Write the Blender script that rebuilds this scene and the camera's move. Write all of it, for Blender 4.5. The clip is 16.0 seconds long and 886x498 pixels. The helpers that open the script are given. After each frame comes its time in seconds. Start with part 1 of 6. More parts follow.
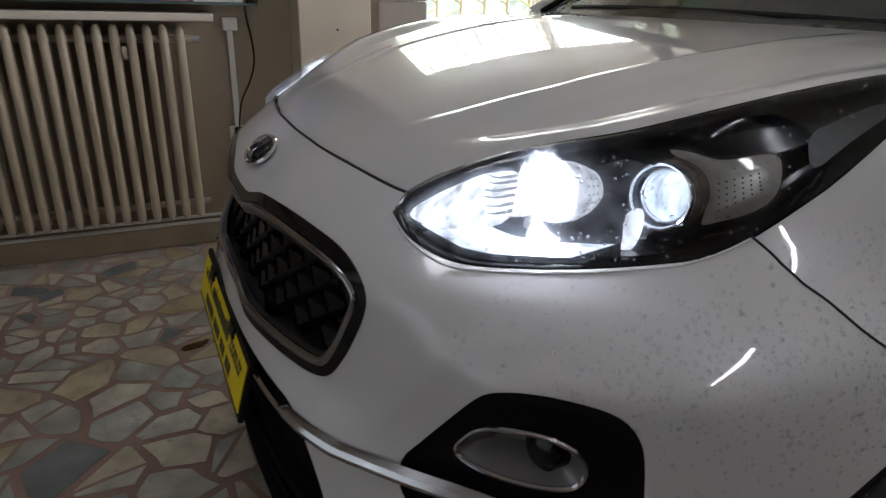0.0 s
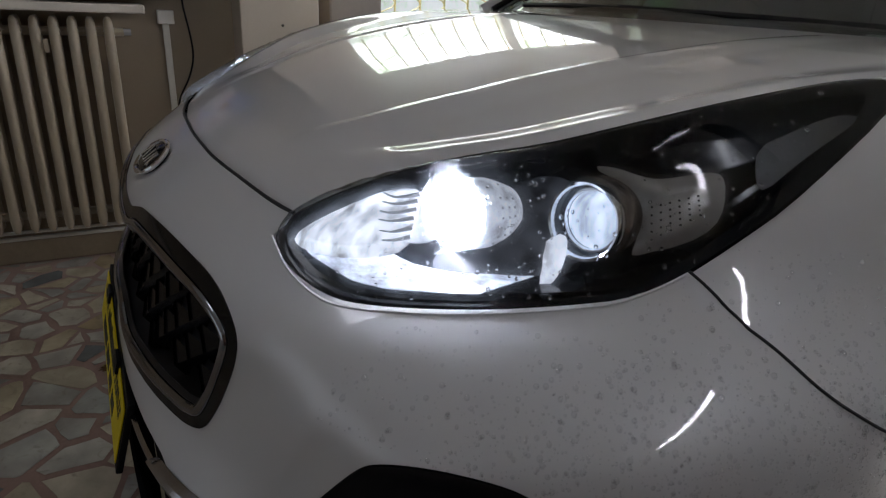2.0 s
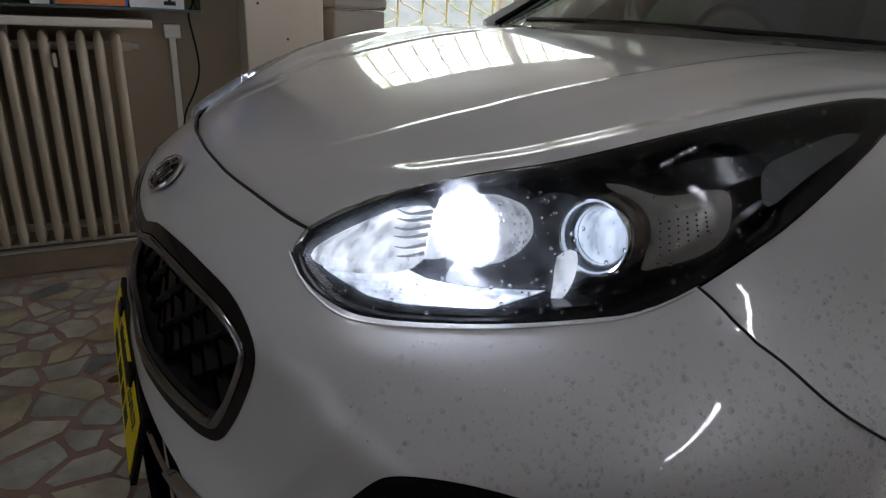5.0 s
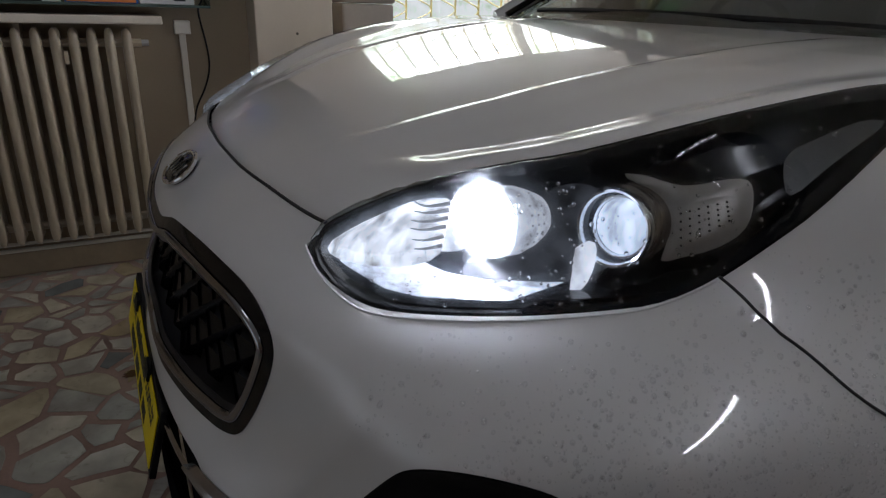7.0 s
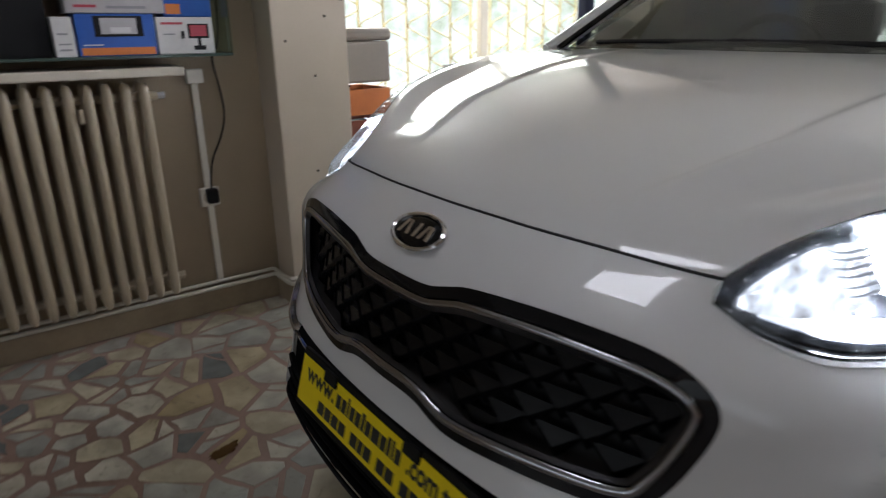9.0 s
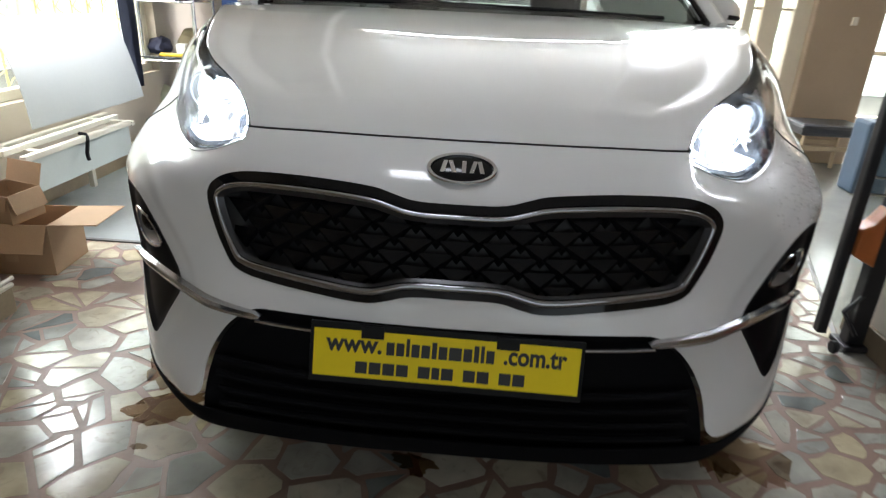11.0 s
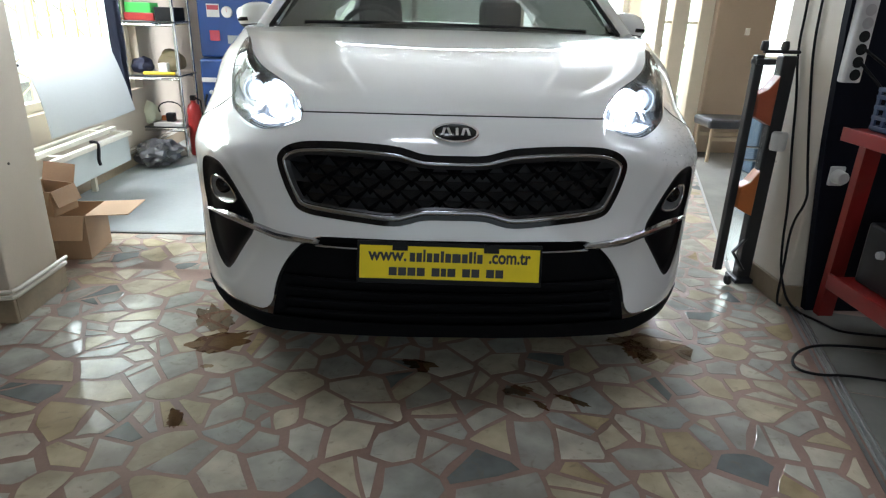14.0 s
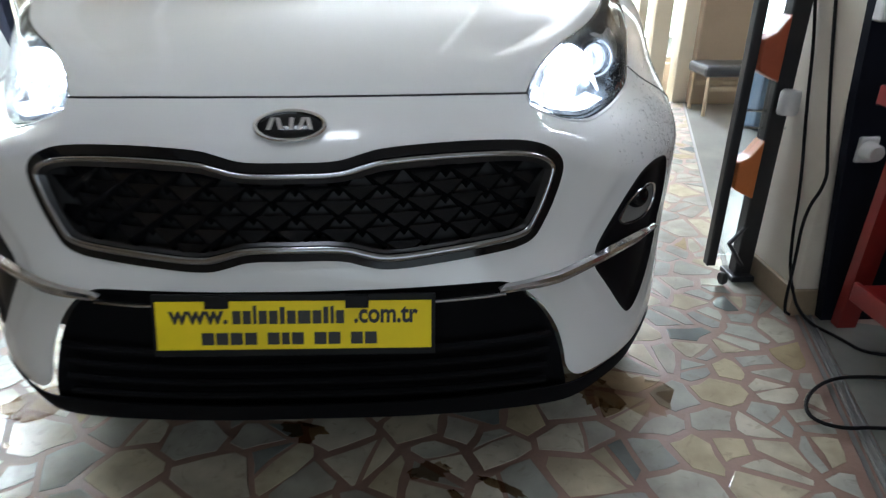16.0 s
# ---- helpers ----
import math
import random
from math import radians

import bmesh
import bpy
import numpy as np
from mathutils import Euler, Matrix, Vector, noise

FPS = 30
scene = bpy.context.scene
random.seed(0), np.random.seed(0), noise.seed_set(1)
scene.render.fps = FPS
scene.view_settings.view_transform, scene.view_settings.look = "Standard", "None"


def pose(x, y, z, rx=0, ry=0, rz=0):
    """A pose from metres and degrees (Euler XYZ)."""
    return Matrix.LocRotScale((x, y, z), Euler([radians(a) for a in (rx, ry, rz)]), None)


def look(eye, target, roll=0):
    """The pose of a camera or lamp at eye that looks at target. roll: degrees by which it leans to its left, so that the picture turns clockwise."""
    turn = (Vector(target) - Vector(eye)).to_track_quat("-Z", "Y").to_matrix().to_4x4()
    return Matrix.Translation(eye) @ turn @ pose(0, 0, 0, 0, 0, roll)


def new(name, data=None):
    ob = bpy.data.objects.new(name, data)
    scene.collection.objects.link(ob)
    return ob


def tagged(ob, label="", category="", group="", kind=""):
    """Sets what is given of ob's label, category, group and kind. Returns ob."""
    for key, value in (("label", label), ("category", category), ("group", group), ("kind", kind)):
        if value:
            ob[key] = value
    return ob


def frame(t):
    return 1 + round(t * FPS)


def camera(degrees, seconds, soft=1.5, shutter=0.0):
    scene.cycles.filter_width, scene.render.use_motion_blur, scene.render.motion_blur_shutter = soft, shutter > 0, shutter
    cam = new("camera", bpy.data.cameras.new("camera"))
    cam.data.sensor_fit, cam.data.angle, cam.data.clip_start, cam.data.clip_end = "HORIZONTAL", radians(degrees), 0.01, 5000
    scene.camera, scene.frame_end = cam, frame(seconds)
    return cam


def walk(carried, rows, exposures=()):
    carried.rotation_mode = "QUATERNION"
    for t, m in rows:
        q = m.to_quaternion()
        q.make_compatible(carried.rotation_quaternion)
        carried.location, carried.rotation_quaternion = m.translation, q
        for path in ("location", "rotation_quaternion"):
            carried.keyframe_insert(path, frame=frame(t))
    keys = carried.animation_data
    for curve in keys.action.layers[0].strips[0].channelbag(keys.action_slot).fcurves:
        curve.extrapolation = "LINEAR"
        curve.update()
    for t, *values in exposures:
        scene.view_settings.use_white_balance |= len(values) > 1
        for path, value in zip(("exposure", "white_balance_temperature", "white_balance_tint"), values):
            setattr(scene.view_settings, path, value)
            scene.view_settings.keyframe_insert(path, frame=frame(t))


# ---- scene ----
cam = camera(70.84, 16.0, 1.2, 0.5)
PATH = [
    (0.0, 1.2190, -0.1006, 1.1577, 67.87, -1.76, 64.87),
    (0.5, 1.1788, -0.0364, 1.1495, 67.70, -3.09, 64.89),
    (1.0, 1.1470, 0.0215, 1.1467, 67.85, -2.04, 66.50),
    (1.5, 1.1399, 0.0482, 1.1506, 68.81, -2.78, 63.46),
    (2.0, 1.1391, 0.0410, 1.1450, 68.02, -2.85, 62.61),
    (2.5, 1.1411, 0.0396, 1.1524, 68.11, -3.43, 62.46),
    (3.0, 1.1450, 0.0279, 1.1518, 68.74, -2.10, 62.63),
    (3.5, 1.1475, 0.0212, 1.1485, 68.73, -2.71, 63.13),
    (4.0, 1.1481, 0.0259, 1.1588, 69.07, -3.16, 62.38),
    (6.5, 1.1353, 0.0145, 1.1541, 68.36, -1.82, 63.14),
    (7.0, 1.1366, 0.0155, 1.1538, 68.26, -1.93, 63.22),
    (7.5, 1.1366, 0.0139, 1.1521, 68.28, -2.06, 63.20),
    (8.0, 1.1307, 0.0124, 1.1523, 68.15, -2.13, 63.18),
    (8.5, 1.0147, -0.1396, 1.1543, 70.75, -3.07, 66.87),
    (9.0, 0.7970, -0.4518, 1.1834, 70.48, 0.50, 53.12),
    (9.4, 0.5626, -0.5482, 1.1165, 70.92, -1.31, 47.41),
    (9.5, 0.4950, -0.5692, 1.0913, 70.19, -2.12, 44.74),
    (9.7, 0.3866, -0.5909, 1.0814, 66.17, -2.69, 37.37),
    (10.0, 0.2914, -0.6375, 1.0987, 66.21, -4.12, 26.42),
    (10.2, 0.2156, -0.7057, 1.1269, 65.63, -5.90, 16.24),
    (12.3, -0.0482, -1.5750, 1.1943, 69.66, -0.91, -0.97),
    (12.5, -0.0669, -1.6226, 1.1896, 69.01, -0.68, -1.67),
    (13.0, -0.0843, -1.6669, 1.2004, 68.97, -0.75, -1.39),
    (13.5, -0.0834, -1.6818, 1.1894, 69.14, -1.19, -1.21),
    (14.0, -0.0903, -1.6785, 1.1901, 69.24, -1.65, -1.47),
    (14.5, -0.0849, -1.6608, 1.2028, 69.87, -0.99, -1.49),
    (15.0, -0.0456, -1.5678, 1.2044, 68.27, 0.50, -2.31),
    (15.5, 0.1228, -1.3116, 1.1913, 67.34, -1.57, -1.89),
    (16.0, 0.2405, -1.0403, 1.1517, 64.80, 0.13, -2.00),
]
walk(cam, [(t, pose(x, y, z, rx, ry, rz)) for t, x, y, z, rx, ry, rz in PATH],
     exposures=[(0.0, -0.22, 6200, 17), (1.0, -0.45, 6150, 17), (2.0, -0.78, 6100, 18), (7.5, -0.8, 6100, 18), (8.0, -0.78, 6150, 18), (8.5, -0.68, 6150, 18), (9.0, -0.18, 6150, 17), (9.5, 0.3, 6250, 15), (10.0, 0.64, 6250, 14), (12.5, 0.47, 5950, 11), (13.5, 0.60, 5900, 10), (15.0, 0.62, 5830, 10), (16.0, 0.76, 5750, 10)])

# ---------------------------------------------------------------- daylight
SUN_EL, SUN_AZ = 48.0, 205.0
world = bpy.data.worlds.new("sky")
scene.world = world
world.use_nodes = True
wn = world.node_tree.nodes
sky = wn.new("ShaderNodeTexSky")
sky.sky_type, sky.sun_disc = "NISHITA", False
sky.sun_elevation, sky.sun_rotation = radians(SUN_EL), radians(SUN_AZ)
world.node_tree.links.new(sky.outputs[0], wn["Background"].inputs[0])
wn["Background"].inputs[1].default_value = 0.12

sun = new("sun", bpy.data.lights.new("sun", "SUN"))
sun.data.energy, sun.data.angle, sun.data.color = 1.2, radians(12), (1.0, 0.95, 0.88)
sun.matrix_world = look((0, 0, 8), (3.0, 2.2, 4.0))


def window_light(name, eye, target, w, h, watts, colour=(0.93, 0.97, 1.0)):
    """The sky's light that comes in by one opening."""
    lamp = new(name, bpy.data.lights.new(name, "AREA"))
    lamp.data.shape, lamp.data.size, lamp.data.size_y = "RECTANGLE", w, h
    lamp.data.energy, lamp.data.color = watts, colour
    lamp.matrix_world = look(eye, target)
    return lamp


window_light("window_light_left", (-3.5, 2.33, 3.1), (-1.4, 2.3, 0), 3.2, 1.6, 350, (1.0, .985, .96))
window_light("window_light_right", (2.9, 6.2, 3.3), (2.5, 3.4, .2), 2.2, 1.6, 950, (.97, .98, 1.0))
window_light("window_light_far", (.35, 6.2, 3.5), (.35, 2.6, .9), 3.2, 1.6, 480, (.97, .98, 1.0))
# soft fill on the car's nose through a made-up, unseen front window
window_light("front_fill_light", (.95, -4.9, 1.3), (.95, 0, 1.0), 5.0, 2.3, 16, (.86, .94, 1.0))
# ---------------------------------------------------------------- materials
def mat(name, colour, rough=0.5, metal=0.0, spread=0.12, scale=6.0, grain=60.0, bump=0.15, coat=0.0,
        emit=None, power=0.0, per_object=0.0, spec=0.5, coat_rough=0.03, dirt=None, dirt_scale=2.0, dirt_amount=0.4):
    """A painted or plain surface: colour varied at two scales, uneven gloss and a fine relief."""
    m = bpy.data.materials.new(name)
    m.use_nodes = True
    t = m.node_tree
    b, n, l = t.nodes["Principled BSDF"], t.nodes.new, t.links.new
    co = n("ShaderNodeTexCoord")
    big, fine = n("ShaderNodeTexNoise"), n("ShaderNodeTexNoise")
    big.inputs["Scale"].default_value, fine.inputs["Scale"].default_value = scale, grain
    big.inputs["Detail"].default_value, fine.inputs["Detail"].default_value = 5, 3
    l(co.outputs["Object"], big.inputs["Vector"])
    l(co.outputs["Object"], fine.inputs["Vector"])
    mix = n("ShaderNodeMath")
    mix.operation = "MULTIPLY_ADD"
    mix.inputs[1].default_value = 0.35
    l(fine.outputs[0], mix.inputs[0])
    l(big.outputs[0], mix.inputs[2])
    ramp = n("ShaderNodeMapRange")
    ramp.inputs["From Min"].default_value, ramp.inputs["From Max"].default_value = 0.4, 0.95
    ramp.inputs["To Min"].default_value, ramp.inputs["To Max"].default_value = 1 - spread, 1 + spread
    l(mix.outputs[0], ramp.inputs["Value"])
    hsv = n("ShaderNodeHueSaturation")
    hsv.inputs["Color"].default_value = (*colour, 1)
    last = ramp.outputs[0]
    if per_object:
        info, add = n("ShaderNodeObjectInfo"), n("ShaderNodeMath")
        add.operation = "MULTIPLY_ADD"
        add.inputs[1].default_value = per_object
        l(info.outputs["Random"], add.inputs[0])
        l(last, add.inputs[2])
        last = add.outputs[0]
    l(last, hsv.inputs["Value"])
    col = hsv.outputs[0]
    if dirt:
        spots, edge, blend = n("ShaderNodeTexNoise"), n("ShaderNodeMapRange"), n("ShaderNodeMix")
        spots.inputs["Scale"].default_value, spots.inputs["Detail"].default_value = dirt_scale, 8
        l(co.outputs["Object"], spots.inputs["Vector"])
        edge.inputs["From Min"].default_value, edge.inputs["From Max"].default_value = 0.5, 0.72
        edge.inputs["To Max"].default_value = dirt_amount
        l(spots.outputs[0], edge.inputs["Value"])
        blend.data_type = "RGBA"
        l(edge.outputs[0], blend.inputs["Factor"])
        l(col, blend.inputs["A"])
        blend.inputs["B"].default_value = (*dirt, 1)
        col = blend.outputs["Result"]
    l(col, b.inputs["Base Color"])
    gloss = n("ShaderNodeMapRange")
    gloss.inputs["To Min"].default_value, gloss.inputs["To Max"].default_value = rough * 0.8, min(1, rough * 1.2)
    l(big.outputs[0], gloss.inputs["Value"])
    l(gloss.outputs[0], b.inputs["Roughness"])
    b.inputs["Metallic"].default_value = metal
    b.inputs["Specular IOR Level"].default_value = spec
    b.inputs["Coat Weight"].default_value, b.inputs["Coat Roughness"].default_value = coat, coat_rough
    if bump:
        bp = n("ShaderNodeBump")
        bp.inputs["Strength"].default_value, bp.inputs["Distance"].default_value = bump, 0.002
        l(fine.outputs[0], bp.inputs["Height"])
        l(bp.outputs[0], b.inputs["Normal"])
    if emit:
        b.inputs["Emission Color"].default_value, b.inputs["Emission Strength"].default_value = (*emit, 1), power
    return m


def glass(name, tint=(0.95, 0.97, 0.97), rough=0.0, ior=1.45):
    """A thin pane: clear, with the gloss of glass by its angle."""
    m = bpy.data.materials.new(name)
    m.use_nodes = True
    t = m.node_tree
    t.nodes.clear()
    n, l = t.nodes.new, t.links.new
    out, mix, clear, gloss, turn, rise, fres = (n(k) for k in ("ShaderNodeOutputMaterial", "ShaderNodeMixShader", "ShaderNodeBsdfTransparent",
                                                               "ShaderNodeBsdfGlossy", "ShaderNodeLayerWeight", "ShaderNodeMath", "ShaderNodeMath"))
    base = ((ior - 1) / (ior + 1)) ** 2
    turn.inputs["Blend"].default_value = 0.5
    rise.operation, fres.operation = "POWER", "MULTIPLY_ADD"
    rise.inputs[1].default_value, fres.inputs[1].default_value, fres.inputs[2].default_value = 5, 1 - base, base
    l(turn.outputs["Facing"], rise.inputs[0])
    l(rise.outputs[0], fres.inputs[0])
    clear.inputs[0].default_value = (*tint, 1)
    gloss.inputs["Roughness"].default_value = rough
    l(fres.outputs[0], mix.inputs[0])
    l(clear.outputs[0], mix.inputs[1])
    l(gloss.outputs[0], mix.inputs[2])
    l(mix.outputs[0], out.inputs[0])
    return m


def glow(m, lo, hi, scale, stretch=(1, 1, 1)):
    """Make a surface give off uneven light of its own, in clouds and streaks."""
    t = m.node_tree
    n, l = t.nodes.new, t.links.new
    co, mp, tex, rng = (n(k) for k in ("ShaderNodeTexCoord", "ShaderNodeMapping", "ShaderNodeTexNoise", "ShaderNodeMapRange"))
    mp.inputs["Scale"].default_value = stretch
    tex.inputs["Scale"].default_value, tex.inputs["Detail"].default_value = scale, 5
    rng.inputs["From Min"].default_value, rng.inputs["From Max"].default_value = .32, .68
    rng.inputs["To Min"].default_value, rng.inputs["To Max"].default_value = lo, hi
    l(co.outputs["Object"], mp.inputs["Vector"])
    l(mp.outputs[0], tex.inputs["Vector"])
    l(tex.outputs[0], rng.inputs["Value"])
    l(rng.outputs[0], t.nodes["Principled BSDF"].inputs["Emission Strength"])
    return m


def hazy_cover(name):
    """A headlight's clear, faintly hazy cover; the haze is strengthened to scatter the lamp's light like glare."""
    m = glass(name)
    t = m.node_tree
    n, l = t.nodes.new, t.links.new
    out = next(k for k in t.nodes if k.bl_idname == "ShaderNodeOutputMaterial")
    clear = out.inputs[0].links[0].from_socket
    haze, mix, co, spots, amount = (n(k) for k in ("ShaderNodeBsdfRefraction", "ShaderNodeMixShader", "ShaderNodeTexCoord", "ShaderNodeTexNoise", "ShaderNodeMapRange"))
    haze.inputs["Color"].default_value = (.86, .93, 1.0, 1)
    haze.inputs["Roughness"].default_value, haze.inputs["IOR"].default_value = .64, 1.45
    spots.inputs["Scale"].default_value, spots.inputs["Detail"].default_value = 70, 6
    l(co.outputs["Object"], spots.inputs["Vector"])
    amount.inputs["From Min"].default_value, amount.inputs["From Max"].default_value = .35, .75
    amount.inputs["To Min"].default_value, amount.inputs["To Max"].default_value = .14, .25
    l(spots.outputs[0], amount.inputs["Value"])
    l(amount.outputs[0], mix.inputs[0])
    l(clear, mix.inputs[1])
    l(haze.outputs[0], mix.inputs[2])
    l(mix.outputs[0], out.inputs[0])
    return m


def stone_mat():
    """Polished broken marble: each slab its own tone, with clouds and veins."""
    m = bpy.data.materials.new("marble_slab")
    m.use_nodes = True
    t = m.node_tree
    b, n, l = t.nodes["Principled BSDF"], t.nodes.new, t.links.new
    co, info, isl = n("ShaderNodeTexCoord"), n("ShaderNodeObjectInfo"), n("ShaderNodeNewGeometry")
    add, fr = n("ShaderNodeMath"), n("ShaderNodeMath")
    add.operation, fr.operation = "ADD", "FRACT"
    l(info.outputs["Random"], add.inputs[0])
    l(isl.outputs["Random Per Island"], add.inputs[1])
    l(add.outputs[0], fr.inputs[0])
    ramp = n("ShaderNodeValToRGB")
    ramp.color_ramp.interpolation = "CONSTANT"
    tones = ((0.0, (.47, .45, .385)), (.13, (.39, .38, .335)), (.26, (.50, .44, .32)), (.39, (.36, .365, .33)), (.49, (.53, .49, .40)),
             (.61, (.50, .43, .29)), (.69, (.40, .395, .35)), (.83, (.19, .205, .20)), (.88, (.53, .475, .36)), (.96, (.41, .33, .20)))
    for i, (at, c) in enumerate(tones):
        e = ramp.color_ramp.elements[i] if i < 2 else ramp.color_ramp.elements.new(at)
        e.position, e.color = at, (*c, 1)
    l(fr.outputs[0], ramp.inputs[0])
    shift, clouds, veins = n("ShaderNodeVectorMath"), n("ShaderNodeTexNoise"), n("ShaderNodeTexNoise")
    shift.operation = "ADD"
    l(co.outputs["Object"], shift.inputs[0])
    l(fr.outputs[0], shift.inputs[1])
    clouds.inputs["Scale"].default_value, clouds.inputs["Detail"].default_value = 9, 6
    veins.inputs["Scale"].default_value, veins.inputs["Detail"].default_value, veins.inputs["Distortion"].default_value = 14, 8, 2.5
    l(shift.outputs[0], clouds.inputs["Vector"])
    l(shift.outputs[0], veins.inputs["Vector"])
    v = n("ShaderNodeMapRange")
    v.inputs["From Min"].default_value, v.inputs["From Max"].default_value = .35, .7
    v.inputs["To Min"].default_value, v.inputs["To Max"].default_value = .74, 1.12
    l(clouds.outputs[0], v.inputs["Value"])
    hsv = n("ShaderNodeHueSaturation")
    l(ramp.outputs[0], hsv.inputs["Color"])
    l(v.outputs[0], hsv.inputs["Value"])
    vm, blend = n("ShaderNodeMapRange"), n("ShaderNodeMix")
    vm.inputs["From Min"].default_value, vm.inputs["From Max"].default_value, vm.inputs["To Max"].default_value = .58, .72, .4
    l(veins.outputs[0], vm.inputs["Value"])
    blend.data_type = "RGBA"
    blend.inputs["B"].default_value = (.20, .17, .13, 1)
    l(vm.outputs[0], blend.inputs["Factor"])
    l(hsv.outputs[0], blend.inputs["A"])
    l(blend.outputs["Result"], b.inputs["Base Color"])
    r = n("ShaderNodeMapRange")
    r.inputs["To Min"].default_value, r.inputs["To Max"].default_value = .06, .26
    l(clouds.outputs[0], r.inputs["Value"])
    l(r.outputs[0], b.inputs["Roughness"])
    return m


PAINT = mat("pearl_white_paint", (.74, .75, .755), .30, .0, .012, 3, 900, .0, coat=1.0, coat_rough=.015)
BLACK_GLOSS = mat("gloss_black_plastic", (.005, .005, .006), .10, spread=.1, bump=0, spec=.30)
BLACK_MATT = mat("grained_black_plastic", (.007, .007, .008), .5, grain=300, bump=.2, spec=.16)
BLACK_DEEP = mat("black_cavity_plastic", (.008, .008, .009), .6)
CHROME = mat("chrome", (.78, .78, .80), .07, 1.0, .05, bump=.0)
SATIN = mat("satin_chrome", (.50, .50, .52), .16, 1.0, .08, bump=.0)
SILVER = mat("silver_plastic", (.50, .50, .51), .28, .25, .08, bump=.05)
TRIM = mat("smoked_chrome", (.36, .36, .38), .14, 1.0, .08, bump=.0)
SCALE = mat("black_grille_scale", (.005, .005, .006), .24, bump=0, spec=.25)
YELLOW = mat("yellow_plate_card", (.86, .67, .006), .45, spread=.05, bump=.05, spec=.22)
INK = mat("black_ink", (.015, .015, .015), .5)
FOG_BLACK = mat("satin_black_plastic", (.006, .006, .007), .45, spread=.1, bump=0, spec=.08)
LIP_BLACK = mat("dull_black_plastic", (.006, .006, .007), .85, grain=300, bump=.2, spec=.06)
RUBBER = mat("tyre_rubber", (.018, .018, .018), .75, bump=.4)
LAMP = mat("lit_lamp", (.9, .9, .9), .3, emit=(.88, .94, 1.0), power=150, bump=0)
# the reflector shines itself, in place of a bulb's light on it
LAMP_SOFT = mat("glowing_reflector", (.8, .8, .82), .12, .8, emit=(.86, .93, 1.0), power=2.0, bump=.3, spread=.5, scale=60)
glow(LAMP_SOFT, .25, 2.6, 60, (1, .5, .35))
LENS_GLASS = hazy_cover("clear_lens")
SHIELD = glass("tinted_windscreen", (.48, .50, .48), 0.0, 1.6)
DROP = glass("rain_drop", (.92, .93, .94), 0.0, 2.2)
WATER = mat("rain_water", (1.0, 1.0, 1.0), .0, spread=0, bump=0)
WATER.node_tree.nodes["Principled BSDF"].inputs["Transmission Weight"].default_value = 1.0
WATER.node_tree.nodes["Principled BSDF"].inputs["IOR"].default_value = 1.33
PANE = glass("window_pane")
# same cream as the columns, darkened: the wall's shade is in the colour
WALL_SHADED = mat("cream_paint_shaded", (.295, .228, .148), .55, spread=.06, scale=1.6, grain=120, bump=.12, dirt=(.15, .11, .07), dirt_scale=1.3, dirt_amount=.35)
COLUMN = mat("cream_paint_lighter", (.50, .43, .34), .5, spread=.05, scale=1.4, grain=120, bump=.12, dirt=(.36, .30, .22), dirt_scale=1.8, dirt_amount=.3)
# whiter copy for the east column, its stronger light put into the colour
COLUMN_LIT = mat("cream_paint_lit", (.64, .585, .50), .5, spread=.06, scale=1.4, grain=120, bump=.14, dirt=(.44, .37, .28), dirt_scale=2.2, dirt_amount=.35)
CEIL = mat("white_ceiling_paint", (.74, .73, .70), .7, spread=.04, bump=.1)
SKIRT = mat("marble_skirting", (.29, .225, .145), .35, spread=.2, scale=7, dirt=(.16, .12, .075), dirt_scale=4)
MORTAR = mat("rosy_floor_mortar", (.255, .165, .13), .42, spread=.2, scale=5, grain=90, bump=.2, dirt=(.16, .11, .08), dirt_scale=3)
STONE = stone_mat()
IVORY = mat("aged_ivory_enamel", (.37, .305, .215), .33, spread=.08, scale=4, bump=.05, dirt=(.35, .28, .18), dirt_scale=5, dirt_amount=.35)
PIPE_W = mat("white_pipe_enamel", (.66, .62, .54), .35, spread=.06)
# ---------------------------------------------------------------- building helpers
from mathutils.geometry import delaunay_2d_cdt


def thing(name, at, label, category, group=""):
    """An empty at a thing's base, to carry its parts."""
    ob = new(name)
    ob.empty_display_size = 0.1
    ob.matrix_world = at if isinstance(at, Matrix) else Matrix.Translation(at)
    return tagged(ob, label, category, group)


def part(name, bm, material, parent=None, label="", smooth=False, at=None):
    """Link a bmesh as one mesh object; under parent, its coordinates are the parent's unless at says otherwise."""
    me = bpy.data.meshes.new(name)
    bm.to_mesh(me)
    bm.free()
    for m in (material if isinstance(material, (list, tuple)) else (material,)):
        me.materials.append(m)
    me.shade_smooth() if smooth else me.shade_flat()
    if smooth:
        me.set_sharp_from_angle(angle=radians(38))
    ob = new(name, me)
    if parent:
        ob.parent = parent
    if at is not None:
        ob.matrix_basis = at
    return tagged(ob, label)


def setting(name, bm, material, label, category, smooth=False):
    return tagged(part(name, bm, material, None, "", smooth), label, category, kind="structure")


